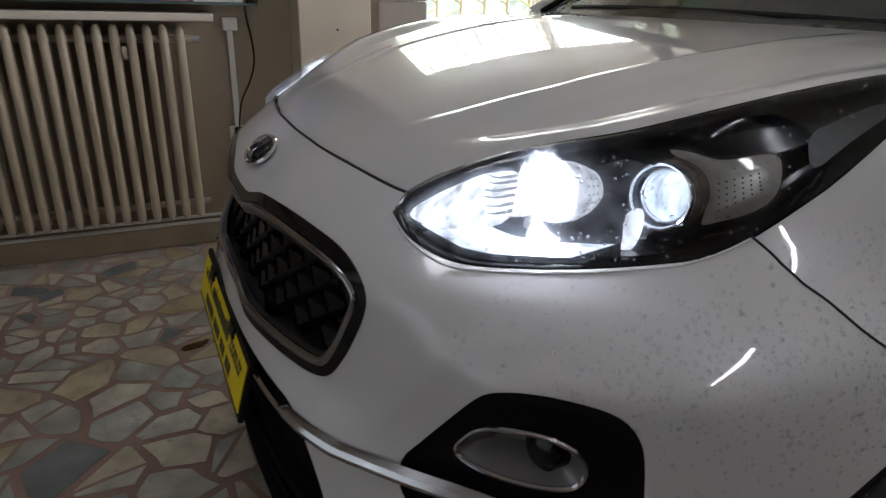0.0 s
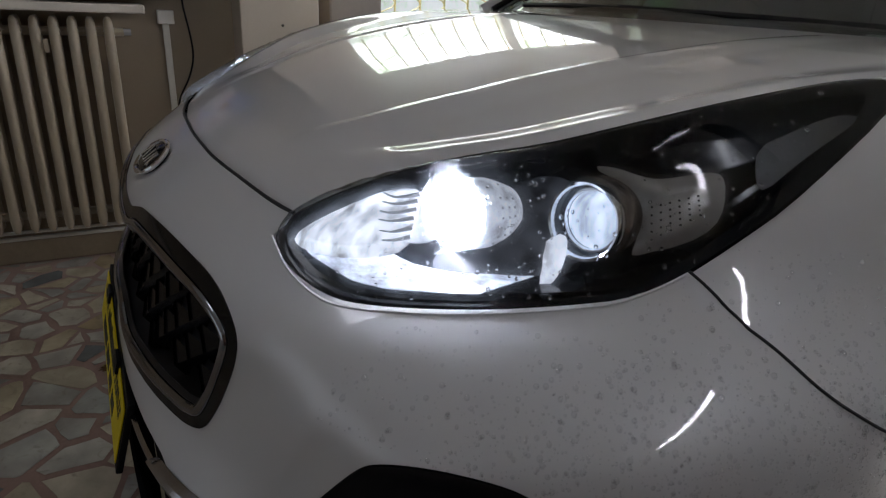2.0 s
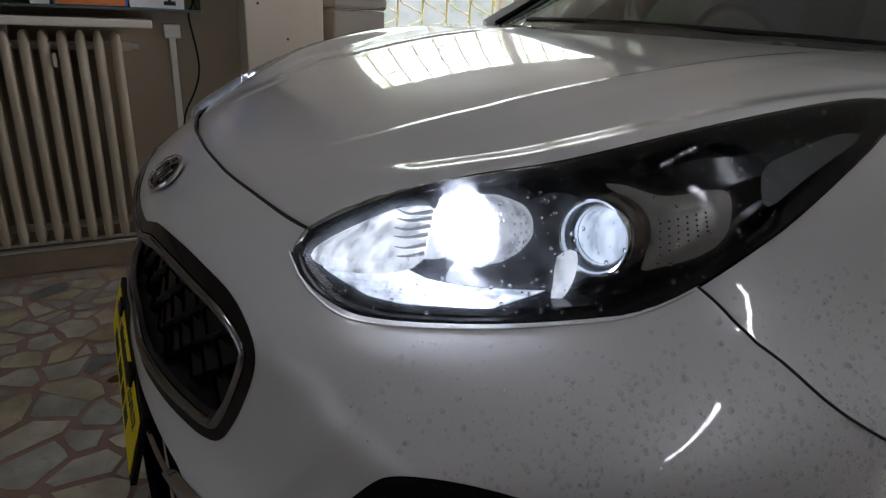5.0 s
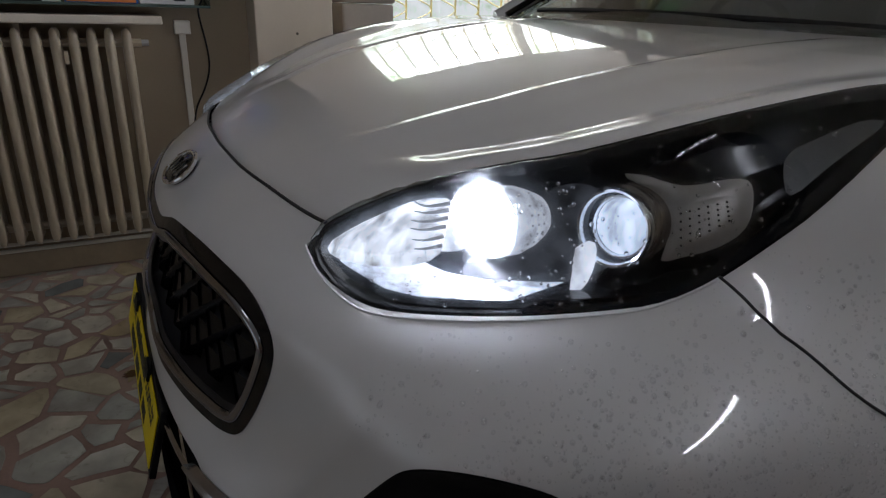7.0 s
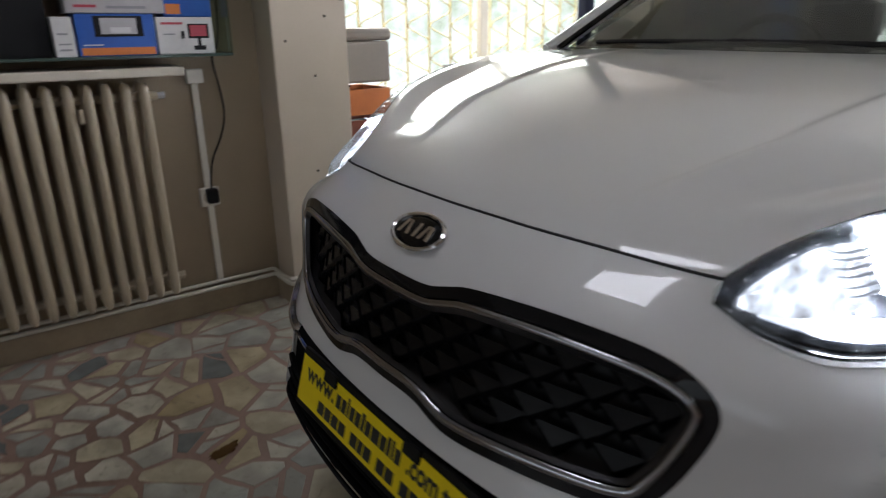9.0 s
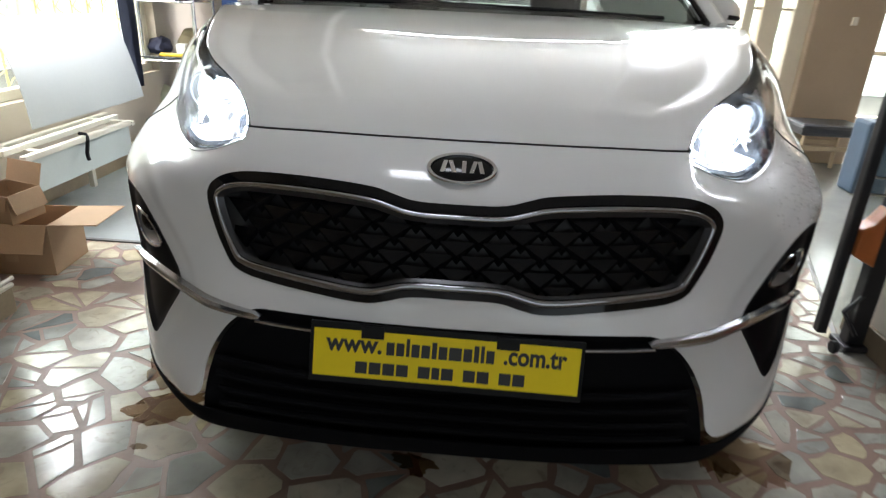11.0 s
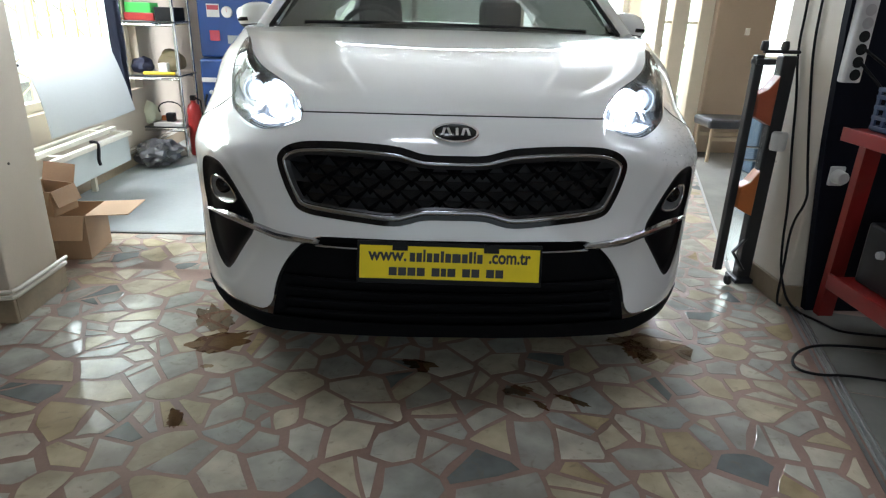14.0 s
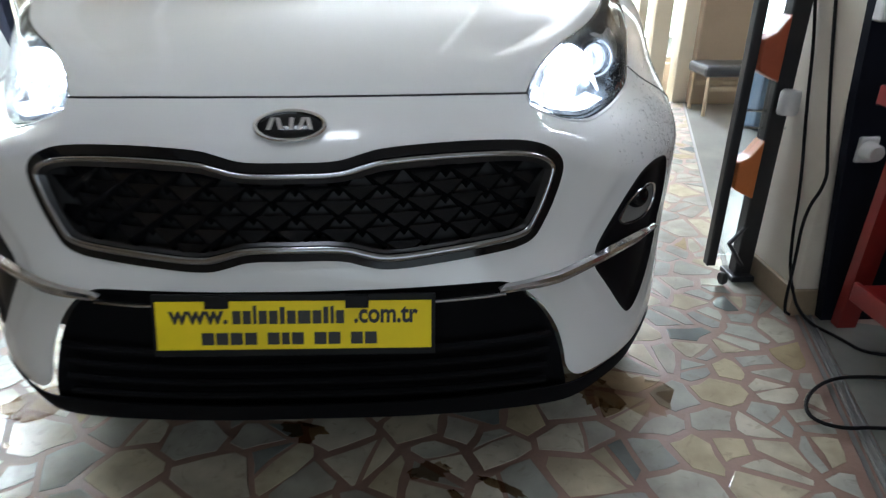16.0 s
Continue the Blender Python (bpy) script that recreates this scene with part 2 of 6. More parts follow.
def box(bm, x0, y0, z0, x1, y1, z1, bevel=0.0, m=None):
    """A box between two corners, its edges eased."""
    r = bmesh.ops.create_cube(bm, size=1)
    vs = r["verts"]
    bmesh.ops.scale(bm, vec=(abs(x1 - x0), abs(y1 - y0), abs(z1 - z0)), verts=vs)
    bmesh.ops.translate(bm, vec=((x0 + x1) / 2, (y0 + y1) / 2, (z0 + z1) / 2), verts=vs)
    if bevel:
        es = list({e for v in vs for e in v.link_edges})
        r = bmesh.ops.bevel(bm, geom=es, offset=bevel, segments=2, profile=.5, affect="EDGES")
        vs = list({v for f in r["faces"] for v in f.verts} | {v for v in vs if v.is_valid})
    if m is not None:
        bmesh.ops.transform(bm, matrix=m, verts=vs)
    return vs


def new_box(*a, **k):
    bm = bmesh.new()
    box(bm, *a, **k)
    return bm


def tube(bm, pts, r, n=10, closed=False, squash=None):
    """A round bar along points; r may be a list."""
    pts = [Vector(p) for p in pts]
    rs = r if isinstance(r, (list, tuple)) else [r] * len(pts)
    rings, up = [], None
    for i, p in enumerate(pts):
        a = pts[i - 1] if i or closed else p
        b = pts[(i + 1) % len(pts)] if i + 1 < len(pts) or closed else p
        d = (b - a).normalized()
        if up is None:
            up = d.orthogonal().normalized()
        up = (up - d * up.dot(d)).normalized()
        side = d.cross(up)
        rings.append([bm.verts.new(p + rs[i] * (math.cos(t) * up + math.sin(t) * side)) for t in (2 * math.pi * k / n for k in range(n))])
    for i in range(len(rings) - (0 if closed else 1)):
        a, b = rings[i], rings[(i + 1) % len(rings)]
        for k in range(n):
            bm.faces.new((a[k], a[(k + 1) % n], b[(k + 1) % n], b[k]))
    if not closed:
        bm.faces.new(rings[0][::-1])
        bm.faces.new(rings[-1])
    return rings


def new_tube(*a, **k):
    bm = bmesh.new()
    tube(bm, *a, **k)
    return bm


def lathe(bm, profile, n=24, m=None, caps=True):
    """A turned form: (radius, height) points round z."""
    rings = []
    for r, h in profile:
        rings.append([bm.verts.new((r * math.cos(2 * math.pi * k / n), r * math.sin(2 * math.pi * k / n), h)) for k in range(n)])
    for a, b in zip(rings, rings[1:]):
        for k in range(n):
            bm.faces.new((a[k], a[(k + 1) % n], b[(k + 1) % n], b[k]))
    if caps and profile[0][0] > 1e-4:
        bm.faces.new(rings[0][::-1])
    if caps and profile[-1][0] > 1e-4:
        bm.faces.new(rings[-1])
    vs = [v for g in rings for v in g]
    if m is not None:
        bmesh.ops.transform(bm, matrix=m, verts=vs)
    bmesh.ops.remove_doubles(bm, verts=vs, dist=1e-5)
    return bm


def prism(bm, outline, axis, lo, hi):
    """A flat outline (pairs) pushed along an axis ('x', 'y' or 'z')."""
    def at(u, v, w):
        return {"x": (w, u, v), "y": (u, w, v), "z": (u, v, w)}[axis]
    a = [bm.verts.new(at(u, v, lo)) for u, v in outline]
    b = [bm.verts.new(at(u, v, hi)) for u, v in outline]
    bm.faces.new(a)
    bm.faces.new(b[::-1])
    for i in range(len(a)):
        j = (i + 1) % len(a)
        bm.faces.new((a[i], b[i], b[j], a[j]))
    bmesh.ops.recalc_face_normals(bm, faces=bm.faces)
    return bm


def rounded(points, closed=True, step=.008, turns=2):
    """Soften a coarse outline by cutting its corners, then even out its spacing."""
    q = [np.array(p, float) for p in points]
    for _ in range(turns):
        n, o = len(q), []
        for i in range(n if closed else n - 1):
            a, b = q[i], q[(i + 1) % n]
            o += [.75 * a + .25 * b, .25 * a + .75 * b]
        q = o if closed else [q[0]] + o + [q[-1]]
    if closed:
        q = q + [q[0]]
    q = np.array(q)
    d = np.r_[0, np.cumsum(np.linalg.norm(np.diff(q, axis=0), axis=1))]
    k = max(4, int(d[-1] / step))
    s = np.linspace(0, d[-1], k + 1)
    q = np.column_stack([np.interp(s, d, q[:, i]) for i in range(q.shape[1])])
    return q[:-1] if closed else q


def inside(q, poly):
    """Which points of q lie within an outline."""
    q, poly = np.asarray(q), np.asarray(poly)
    c = np.zeros(len(q), bool)
    for (x0, y0), (x1, y1) in zip(poly, np.roll(poly, -1, 0)):
        k = (y0 > q[:, 1]) != (y1 > q[:, 1])
        c ^= k & (q[:, 0] < (x1 - x0) * (q[:, 1] - y0) / ((y1 - y0) or 1e-12) + x0)
    return c


def edge_distance(q, poly):
    """How far each point of q is from an outline."""
    q, a = np.asarray(q, float), np.asarray(poly, float)
    b, best = np.roll(a, -1, 0), np.full(len(q), 9.0)
    for p0, p1 in zip(a, b):
        d = p1 - p0
        t = np.clip(((q - p0) @ d) / (d @ d + 1e-12), 0, 1)
        best = np.minimum(best, np.linalg.norm(q - p0 - t[:, None] * d, axis=1))
    return best


def sheet(outline, holes, place, step=.014):
    """A skin over an outline with holes: a fine net in the plane of the outline, laid in space by place(u, v, edge)."""
    rims = [np.asarray(outline)] + [np.asarray(h) for h in holes]
    lo, hi = rims[0].min(0), rims[0].max(0)
    g = np.array([(u + (step / 2 if j % 2 else 0), v) for j, v in enumerate(np.arange(lo[1], hi[1], step * .87)) for u in np.arange(lo[0], hi[0], step)])
    ok = inside(g, rims[0])
    for r in rims:
        ok &= edge_distance(g, r) > step * .55
    for h in rims[1:]:
        ok &= ~inside(g, h)
    pts, edges = [], []
    for r in rims:
        k = len(pts)
        pts += [tuple(p) for p in r]
        edges += [(k + i, k + (i + 1) % len(r)) for i in range(len(r))]
    pts += [tuple(p) for p in g[ok]]
    v, _, f, *_ = delaunay_2d_cdt([Vector(p) for p in pts], edges, [], 0, 1e-6)
    v = np.array([tuple(p) for p in v])
    mid = np.array([v[list(t)].mean(0) for t in f])
    keep = inside(mid, rims[0])
    for h in rims[1:]:
        keep &= ~inside(mid, h)
    e = edge_distance(v, rims[0])
    bm = bmesh.new()
    bv = [bm.verts.new(place(p[0], p[1], d)) for p, d in zip(v, e)]
    for t, k in zip(f, keep):
        if k:
            bm.faces.new([bv[i] for i in t])
    loose = [w for w in bm.verts if not w.link_faces]
    bmesh.ops.delete(bm, geom=loose, context="VERTS")
    return bm


def mirrored(bm):
    """The same form for the other side of the car."""
    c = bm.copy()
    bmesh.ops.scale(c, vec=(-1, 1, 1), verts=c.verts)
    bmesh.ops.reverse_faces(c, faces=c.faces)
    return c


def thick(bm, depth):
    bmesh.ops.recalc_face_normals(bm, faces=bm.faces)
    bmesh.ops.dissolve_degenerate(bm, dist=2e-4, edges=bm.edges)
    bmesh.ops.solidify(bm, geom=bm.faces, thickness=depth)
    return bm
# ---------------------------------------------------------------- shape of the car's nose
# stations across the car (p), and levels up it (z) from the lip to the bonnet
P_ST = (0, .15, .30, .45, .55, .65, .72, .80, .88, .95, 1.05, 1.30)
X_ST = (0, .15, .30, .45, .55, .65, .72, .80, .865, .905, .925, .930)
Z_ST, Y_ST = [], []


def level(z, *back):
    """One level of the nose: how far back the skin lies at each station."""
    Z_ST.append(z)
    Y_ST.append(back)


level(0.16, 0.1, 0.1, 0.105, 0.12, 0.15, 0.22, 0.3, 0.42, 0.56, 0.7, 0.85, 1.75)
level(0.25, 0.03, 0.03, 0.036, 0.052, 0.075, 0.15, 0.22, 0.34, 0.47, 0.61, 0.77, 1.72)
level(0.33, 0.006, 0.007, 0.014, 0.032, 0.049, 0.12, 0.19, 0.31, 0.44, 0.58, 0.75, 1.7)
level(0.45, 0, 0.002, 0.012, 0.038, 0.08, 0.148, 0.21, 0.325, 0.45, 0.58, 0.75, 1.7)
level(0.57, 0, 0.005, 0.02, 0.055, 0.105, 0.172, 0.235, 0.337, 0.45, 0.58, 0.75, 1.7)
level(0.63, 0.01, 0.018, 0.04, 0.084, 0.122, 0.172, 0.225, 0.325, 0.44, 0.57, 0.74, 1.7)
level(0.75, 0.026, 0.031, 0.056, 0.1, 0.14, 0.176, 0.212, 0.32, 0.44, 0.57, 0.74, 1.7)
level(0.82, 0.048, 0.053, 0.074, 0.110, 0.156, 0.245, 0.33, 0.44, 0.55, 0.66, 0.8, 1.7)
level(0.87, 0.096, 0.1, 0.125, 0.172, 0.246, 0.366, 0.452, 0.56, 0.68, 0.78, 0.9, 1.72)
level(0.905, 0.15, 0.155, 0.178, 0.214, 0.282, 0.405, 0.492, 0.61, 0.73, 0.83, 0.95, 1.74)
level(0.94, 0.215, 0.22, 0.24, 0.27, 0.325, 0.43, 0.52, 0.645, 0.77, 0.87, 1, 1.78)
level(0.98, 0.3, 0.3, 0.3, 0.32, 0.37, 0.458, 0.555, 0.685, 0.815, 0.92, 1.06, 1.85)
level(1.02, 0.36, 0.36, 0.36, 0.36, 0.405, 0.485, 0.6, 0.74, 0.88, 1, 1.17, 1.95)
level(1.06, 0.42, 0.42, 0.42, 0.42, 0.46, 0.53, 0.665, 0.83, 1, 1.16, 1.4, 2.1)
level(1.12, 0.5, 0.5, 0.5, 0.5, 0.54, 0.64, 0.8, 1, 1.2, 1.45, 1.7, 2.4)


def pchip(xs, ys, q):
    """Monotone cubic through the stations."""
    xs, ys, q = np.asarray(xs, float), np.asarray(ys, float), np.asarray(q, float)
    h, d = np.diff(xs), np.diff(ys) / np.diff(xs)
    m = np.zeros(len(xs))
    m[0], m[-1] = d[0], d[-1]
    for i in range(1, len(xs) - 1):
        if d[i - 1] * d[i] > 0:
            w1, w2 = 2 * h[i] + h[i - 1], h[i] + 2 * h[i - 1]
            m[i] = (w1 + w2) / (w1 / d[i - 1] + w2 / d[i])
    k = np.clip(np.searchsorted(xs, q) - 1, 0, len(h) - 1)
    t = (q - xs[k]) / h[k]
    return ((2 * t**3 - 3 * t**2 + 1) * ys[k] + (t**3 - 2 * t**2 + t) * h[k] * m[k]
            + (3 * t**2 - 2 * t**3) * ys[k + 1] + (t**3 - t**2) * h[k] * m[k + 1])


def blur(a, n, axis):
    """Soften a table along one axis; the ends are mirrored."""
    k = np.exp(-0.5 * (np.arange(-3 * n, 3 * n + 1) / n) ** 2)
    k /= k.sum()
    pad = [(0, 0), (0, 0)]
    pad[axis] = (3 * n, 3 * n)
    b = np.pad(a, pad, mode="reflect", reflect_type="odd" if axis == 0 else "even")
    return np.apply_along_axis(lambda v: np.convolve(v, k, "valid"), axis, b)


PG, ZG = np.linspace(0, 1.3, 261), np.linspace(.16, 1.12, 193)
XG = pchip(P_ST, X_ST, PG)
YG = np.array([pchip(P_ST, row, PG) for row in Y_ST])
YG = np.array([pchip(Z_ST, YG[:, j], ZG) for j in range(len(PG))]).T
YG = blur(blur(YG, 3, 0), 4, 1)
XG = np.convolve(np.pad(XG, 8, mode="reflect", reflect_type="odd"), np.ones(17) / 17, "valid")


def skin(p, z, out=0.0):
    """The point of the nose's skin at station p (negative on the other side) and height z, lifted off by out."""
    s, q = (-1 if p < 0 else 1), min(abs(p), 1.3)

    def raw(q, z):
        q, z = min(max(q, 0), 1.3), min(max(z, .16), 1.12)
        i, j = (z - .16) / .96 * 192, q / 1.3 * 260
        i0, j0 = min(int(i), 191), min(int(j), 259)
        a, b = i - i0, j - j0
        y = ((1 - a) * ((1 - b) * YG[i0, j0] + b * YG[i0, j0 + 1]) + a * ((1 - b) * YG[i0 + 1, j0] + b * YG[i0 + 1, j0 + 1]))
        x = (1 - b) * XG[j0] + b * XG[j0 + 1]
        return np.array((x, y, z))
    v = raw(q, z)
    if out:
        e = .01
        dp, dz = raw(q + e, z) - raw(q - e, z), raw(q, z + e) - raw(q, z - e)
        n = np.cross(dp, dz)
        n /= np.linalg.norm(n) + 1e-9
        v = v + out * n
    return np.array((s * v[0], v[1], v[2]))
# ---------------------------------------------------------------- the car
SEAM = [(0, .910), (.158, .910), (.33, .907), (.452, .903)]
LAMP_TOP = [(.452, .903), (.468, .926), (.493, .948), (.526, .970), (.565, .987), (.612, 1.004), (.648, 1.024), (.675, 1.043), (.697, 1.060), (.717, 1.075), (.731, 1.084)]
LAMP_TAIL = [(.748, 1.088), (.760, 1.080), (.771, 1.050)]
LAMP_LOW = [(.776, 1.013), (.773, .969), (.762, .933), (.751, .903), (.744, .889), (.732, .874), (.708, .865), (.675, .856), (.638, .850), (.593, .846), (.562, .848), (.503, .861), (.457, .880)]
HOOD_REAR = [(.731, 1.084), (.765, 1.096), (.81, 1.106), (.87, 1.112), (.93, 1.114)]
WING_SEAM = [(.751, .903), (.80, .868), (.855, .844), (.919, .815), (.985, .784)]
GRILLE = [(0, .815), (.085, .815), (.126, .826), (.167, .836), (.29, .840), (.40, .837), (.456, .830), (.496, .814), (.518, .788), (.516, .758),
          (.497, .704), (.481, .672), (.462, .640), (.425, .628), (.38, .625), (.293, .620), (.172, .611), (.126, .622), (.088, .635), (0, .636)]
FOG = [(.592, .568), (.642, .647), (.692, .722), (.713, .745), (.747, .754), (.784, .747), (.805, .735), (.817, .712), (.823, .68), (.826, .62), (.826, .56),
       (.817, .50), (.793, .45), (.755, .41), (.717, .395), (.690, .425), (.645, .495)]
POCKET = [(.700, .684), (.743, .694), (.770, .686), (.786, .660), (.784, .634), (.772, .613), (.735, .608), (.690, .616), (.668, .630), (.676, .650)]
ARCH = (.905, .345, .405)
WHITE_LOW = [(0, .577), (.37, .575), (.415, .566), (.463, .530), (.502, .478), (.530, .421), (.544, .331), (.626, .318), (.744, .312), (.83, .298), (.90, .262)]


def both(half):
    """An outline that crosses the car: the given half and its mirror."""
    half = [tuple(p) for p in half]
    return half + [(-a, b) for a, b in reversed(half) if a > 1e-6]


def p_at(y, z):
    """The station at which the skin lies y back at height z."""
    lo, hi = .3, 1.3
    for _ in range(40):
        mid = (lo + hi) / 2
        lo, hi = (mid, hi) if skin(mid, z)[1] < y else (lo, mid)
    return lo


def arch_points(grow, a0, a1, n):
    out = []
    for i in range(n + 1):
        a = radians(a0 + (a1 - a0) * i / n)
        y, z = ARCH[0] - (ARCH[2] + grow) * math.cos(a), ARCH[1] + (ARCH[2] + grow) * math.sin(a)
        out.append((p_at(y, z), z))
    return out


def lay(out=0.0):
    return lambda p, z, e: skin(p, z, out)


car = thing("car", (0, 0, 0), "pearl white compact SUV with lit headlights standing on the stone floor", "car")

# bumper cover, in one piece across the nose
arch_front = arch_points(0, 14, 62, 16)
low = rounded(LAMP_LOW[3:], False, turns=1)
outer = ([(a, b) for a, b in rounded(SEAM, False)] + [tuple(p) for p in low[::-1]] + [tuple(p) for p in rounded(WING_SEAM, False)[1:]]
         + [p for p in arch_front[::-1] if p[1] < .778] + [(.925, .30)] + [tuple(p) for p in rounded(WHITE_LOW, False)[::-1]])
outer = both(outer)
grille_hole = rounded(both(GRILLE))
fog_hole = rounded(FOG)


def pressed(p, z, e):
    """The cover's own pressings: a crease out from the grille's corner and a shallow dish round the fog lamp."""
    q, lift = abs(p), 0.0
    if .50 < q < .82 and .66 < z < .92:
        crest = float(np.interp(q, (.51, .56, .586, .612, .642, .70, .80), (.775, .799, .806, .811, .816, .821, .826)))
        brim = float(np.interp(q, (.503, .562, .593, .638, .675, .708, .732, .80), (.861, .848, .846, .850, .856, .865, .874, .90)))
        d, high = z - crest, float(np.interp(q, (.51, .54, .57, .62, .70, .80), (0, .0045, .0075, .0070, .0045, 0)))
        shelf = max(1 - max(d, 0) / (brim - crest), 0)
        soft = math.exp(-(max(-d, 0) / .040) ** 2) - .07 * math.exp(-(d / .006) ** 2)
        lift += high * shelf * soft
    if .62 < q < .74 and .72 < z < .83:
        d = z - float(np.interp(q, (.635, .648, .660, .676, .70, .74), (.752, .766, .776, .785, .791, .795)))
        lift += .0022 * float(np.interp(q, (.63, .65, .67, .73), (0, 1, .8, 0))) * math.exp(-(d / .011) ** 2)
    if .52 < q < .95 and .33 < z < .84:
        d = float(np.min(np.hypot(fog_hole[:, 0] - q, fog_hole[:, 1] - z)))
        u = min(max((d - .030) / .022, 0), 1)
        lift -= .0035 * (1 - u * u * (3 - 2 * u))
    return skin(p, z, lift)


bm = sheet(outer, [grille_hole, fog_hole, fog_hole * (-1, 1)], pressed, .009)
part("bumper_cover", thick(bm, .003), PAINT, car, smooth=True)

# wings
wing = ([tuple(p) for p in rounded(LAMP_LOW[:4], False, turns=1)[::-1]] + [(.771, 1.050), (.760, 1.080)] + [tuple(p) for p in rounded([(.748, 1.088)] + HOOD_REAR[1:], False)]
        + [(1.17, 1.112), (1.19, .90), (1.17, .60), (1.17, .28)] + [p for p in arch_points(0, 60, 172, 30)[::-1]] + [tuple(p) for p in rounded(WING_SEAM, False)[::-1]])
keep = [wing[0]]
for q in wing[1:]:
    if math.dist(q, keep[-1]) > .003:
        keep.append(q)
wing = keep
bm = thick(sheet(wing, [], lay(-.0015), .016), .003)
part("wing", mirrored(bm), PAINT, car, smooth=True)
part("wing", bm, PAINT, car, smooth=True)

gap = [skin(p, z, .0008) for p, z in rounded(WING_SEAM, False, turns=1)]
for s in (1, -1):
    part("panel_gap", new_tube([(s * q[0], q[1], q[2]) for q in gap], .0016, 6), BLACK_DEEP, car, smooth=True)

# bonnet
edge3 = [skin(p, z) for p, z in rounded(LAMP_TOP + HOOD_REAR[1:], False)]
EY, EX, EZ = (np.array([q[i] for q in edge3]) for i in (1, 0, 2))
SX = np.array([0, .158, .33, .452, .60])
SY = np.array([skin(p, z)[1] for p, z in SEAM] + [.27])
MID_Y, MID_Z = (.10, .163, .25, .35, .5, .7, .9, 1.1, 1.3), (.868, .9105, .953, .989, 1.031, 1.070, 1.097, 1.117, 1.130)


def bonnet_z(x, y):
    e = float(np.interp(y, EY, EX))
    ze = float(np.interp(y, EY, EZ)) - max(0, EY[0] - y) * .58
    zc = float(pchip(MID_Y, MID_Z, [y])[0])
    t = min(abs(x) / e, 1.0)
    # inner crease: a low step that runs back and outwards
    c = float(np.interp(y, (.28, .50, .80, 1.2), (.27, .36, .41, .44)))
    up = min(max((abs(x) - c + .013) / .026, 0), 1)
    down = min(max((abs(x) - c - .013) / .085, 0), 1)
    fade = min(max((y - .24) / .12, 0), 1) * min(max((1.15 - y) / .25, 0), 1) * (1 - t**8)
    lift = .0046 * fade * (up * up * (3 - 2 * up)) * (1 - down * down * (3 - 2 * down))
    # outer ridge: the sheet dips, then rises to the headlight's edge
    ridge = .0190 * min(max((y - .29) / .07, 0), 1) * min(max((.95 - y) / .3, 0), 1)
    up = min(max((abs(x) - e + .110) / .076, 0), 1)
    lift += ridge * (.6 * up + .4 * up * up * (3 - 2 * up))
    return zc + (ze - ridge - zc) * t**2.1 + lift


bm = bmesh.new()
NS, NT = 200, 90
net = []
for i in range(NT + 1):
    row = []
    for j in range(NS + 1):
        s = -1 + 2 * j / NS
        s = math.copysign(abs(s) ** .85, s)
        x0 = s * .452
        y0, y1 = float(np.interp(abs(x0), SX, SY)) + .0035, 1.16 + .09 * s * s
        t = i / NT
        y = y0 + (y1 - y0) * t
        x = s * (float(np.interp(y, EY, EX)) - .002)
        row.append(bm.verts.new((x, y, bonnet_z(x, y) + (0 if i else -.004))))
    net.append(row)
for i in range(NT):
    for j in range(NS):
        bm.faces.new((net[i][j], net[i][j + 1], net[i + 1][j + 1], net[i + 1][j]))
part("bonnet", thick(bm, .004), PAINT, car, smooth=True)
bm = new_tube([skin(p, z, .0004) for p, z in rounded([(-a, b) for a, b in SEAM[::-1]] + SEAM[1:], False, .02, turns=1)], .0024, 6)
part("bonnet_gap", bm, BLACK_DEEP, car, smooth=True)

# grille: dark recess, frame, bright trim and the netted insert
bowl = sheet(rounded(both(GRILLE)), [], lambda p, z, e: skin(p, z, -.008 - min(e, .03) * 1.6), .02)
grille = part("grille", thick(bowl, .003), BLACK_DEEP, car, smooth=True)


def inset(poly, d):
    """An outline moved inwards."""
    q = np.asarray(poly)
    t = np.roll(q, -1, 0) - np.roll(q, 1, 0)
    t /= np.linalg.norm(t, axis=1)[:, None]
    n = np.column_stack((t[:, 1], -t[:, 0]))
    area = np.sum(q[:, 0] * np.roll(q[:, 1], -1) - np.roll(q[:, 0], -1) * q[:, 1])
    return q + (-d if area > 0 else d) * n


g0 = rounded(both(GRILLE), turns=2)
g1, mid = inset(g0, .016), inset(g0, .0225)
part("frame", thick(sheet(g0, [g1], lay(.002), .01), .010), BLACK_GLOSS, grille, "gloss black surround", True)
bm = bmesh.new()
tube(bm, [skin(p, z, .0005) for p, z in mid], [float(.0058 + .0030 * min(max((.70 - z) / .06, 0), 1)) for p, z in mid], 12, True)
part("trim", bm, TRIM, grille, "satin chrome trim", True)


bevel_in = inset(g0, .0335)
bm = thick(sheet(inset(g0, .025), [bevel_in], lambda p, z, e: skin(p, z, .001 - 1.1 * e), .008), .003)
part("trim_bevel", bm, mat("satin_grey_bevel", (.045, .045, .048), .30, .7, .1, bump=0), grille, "satin grey inner bevel", True)


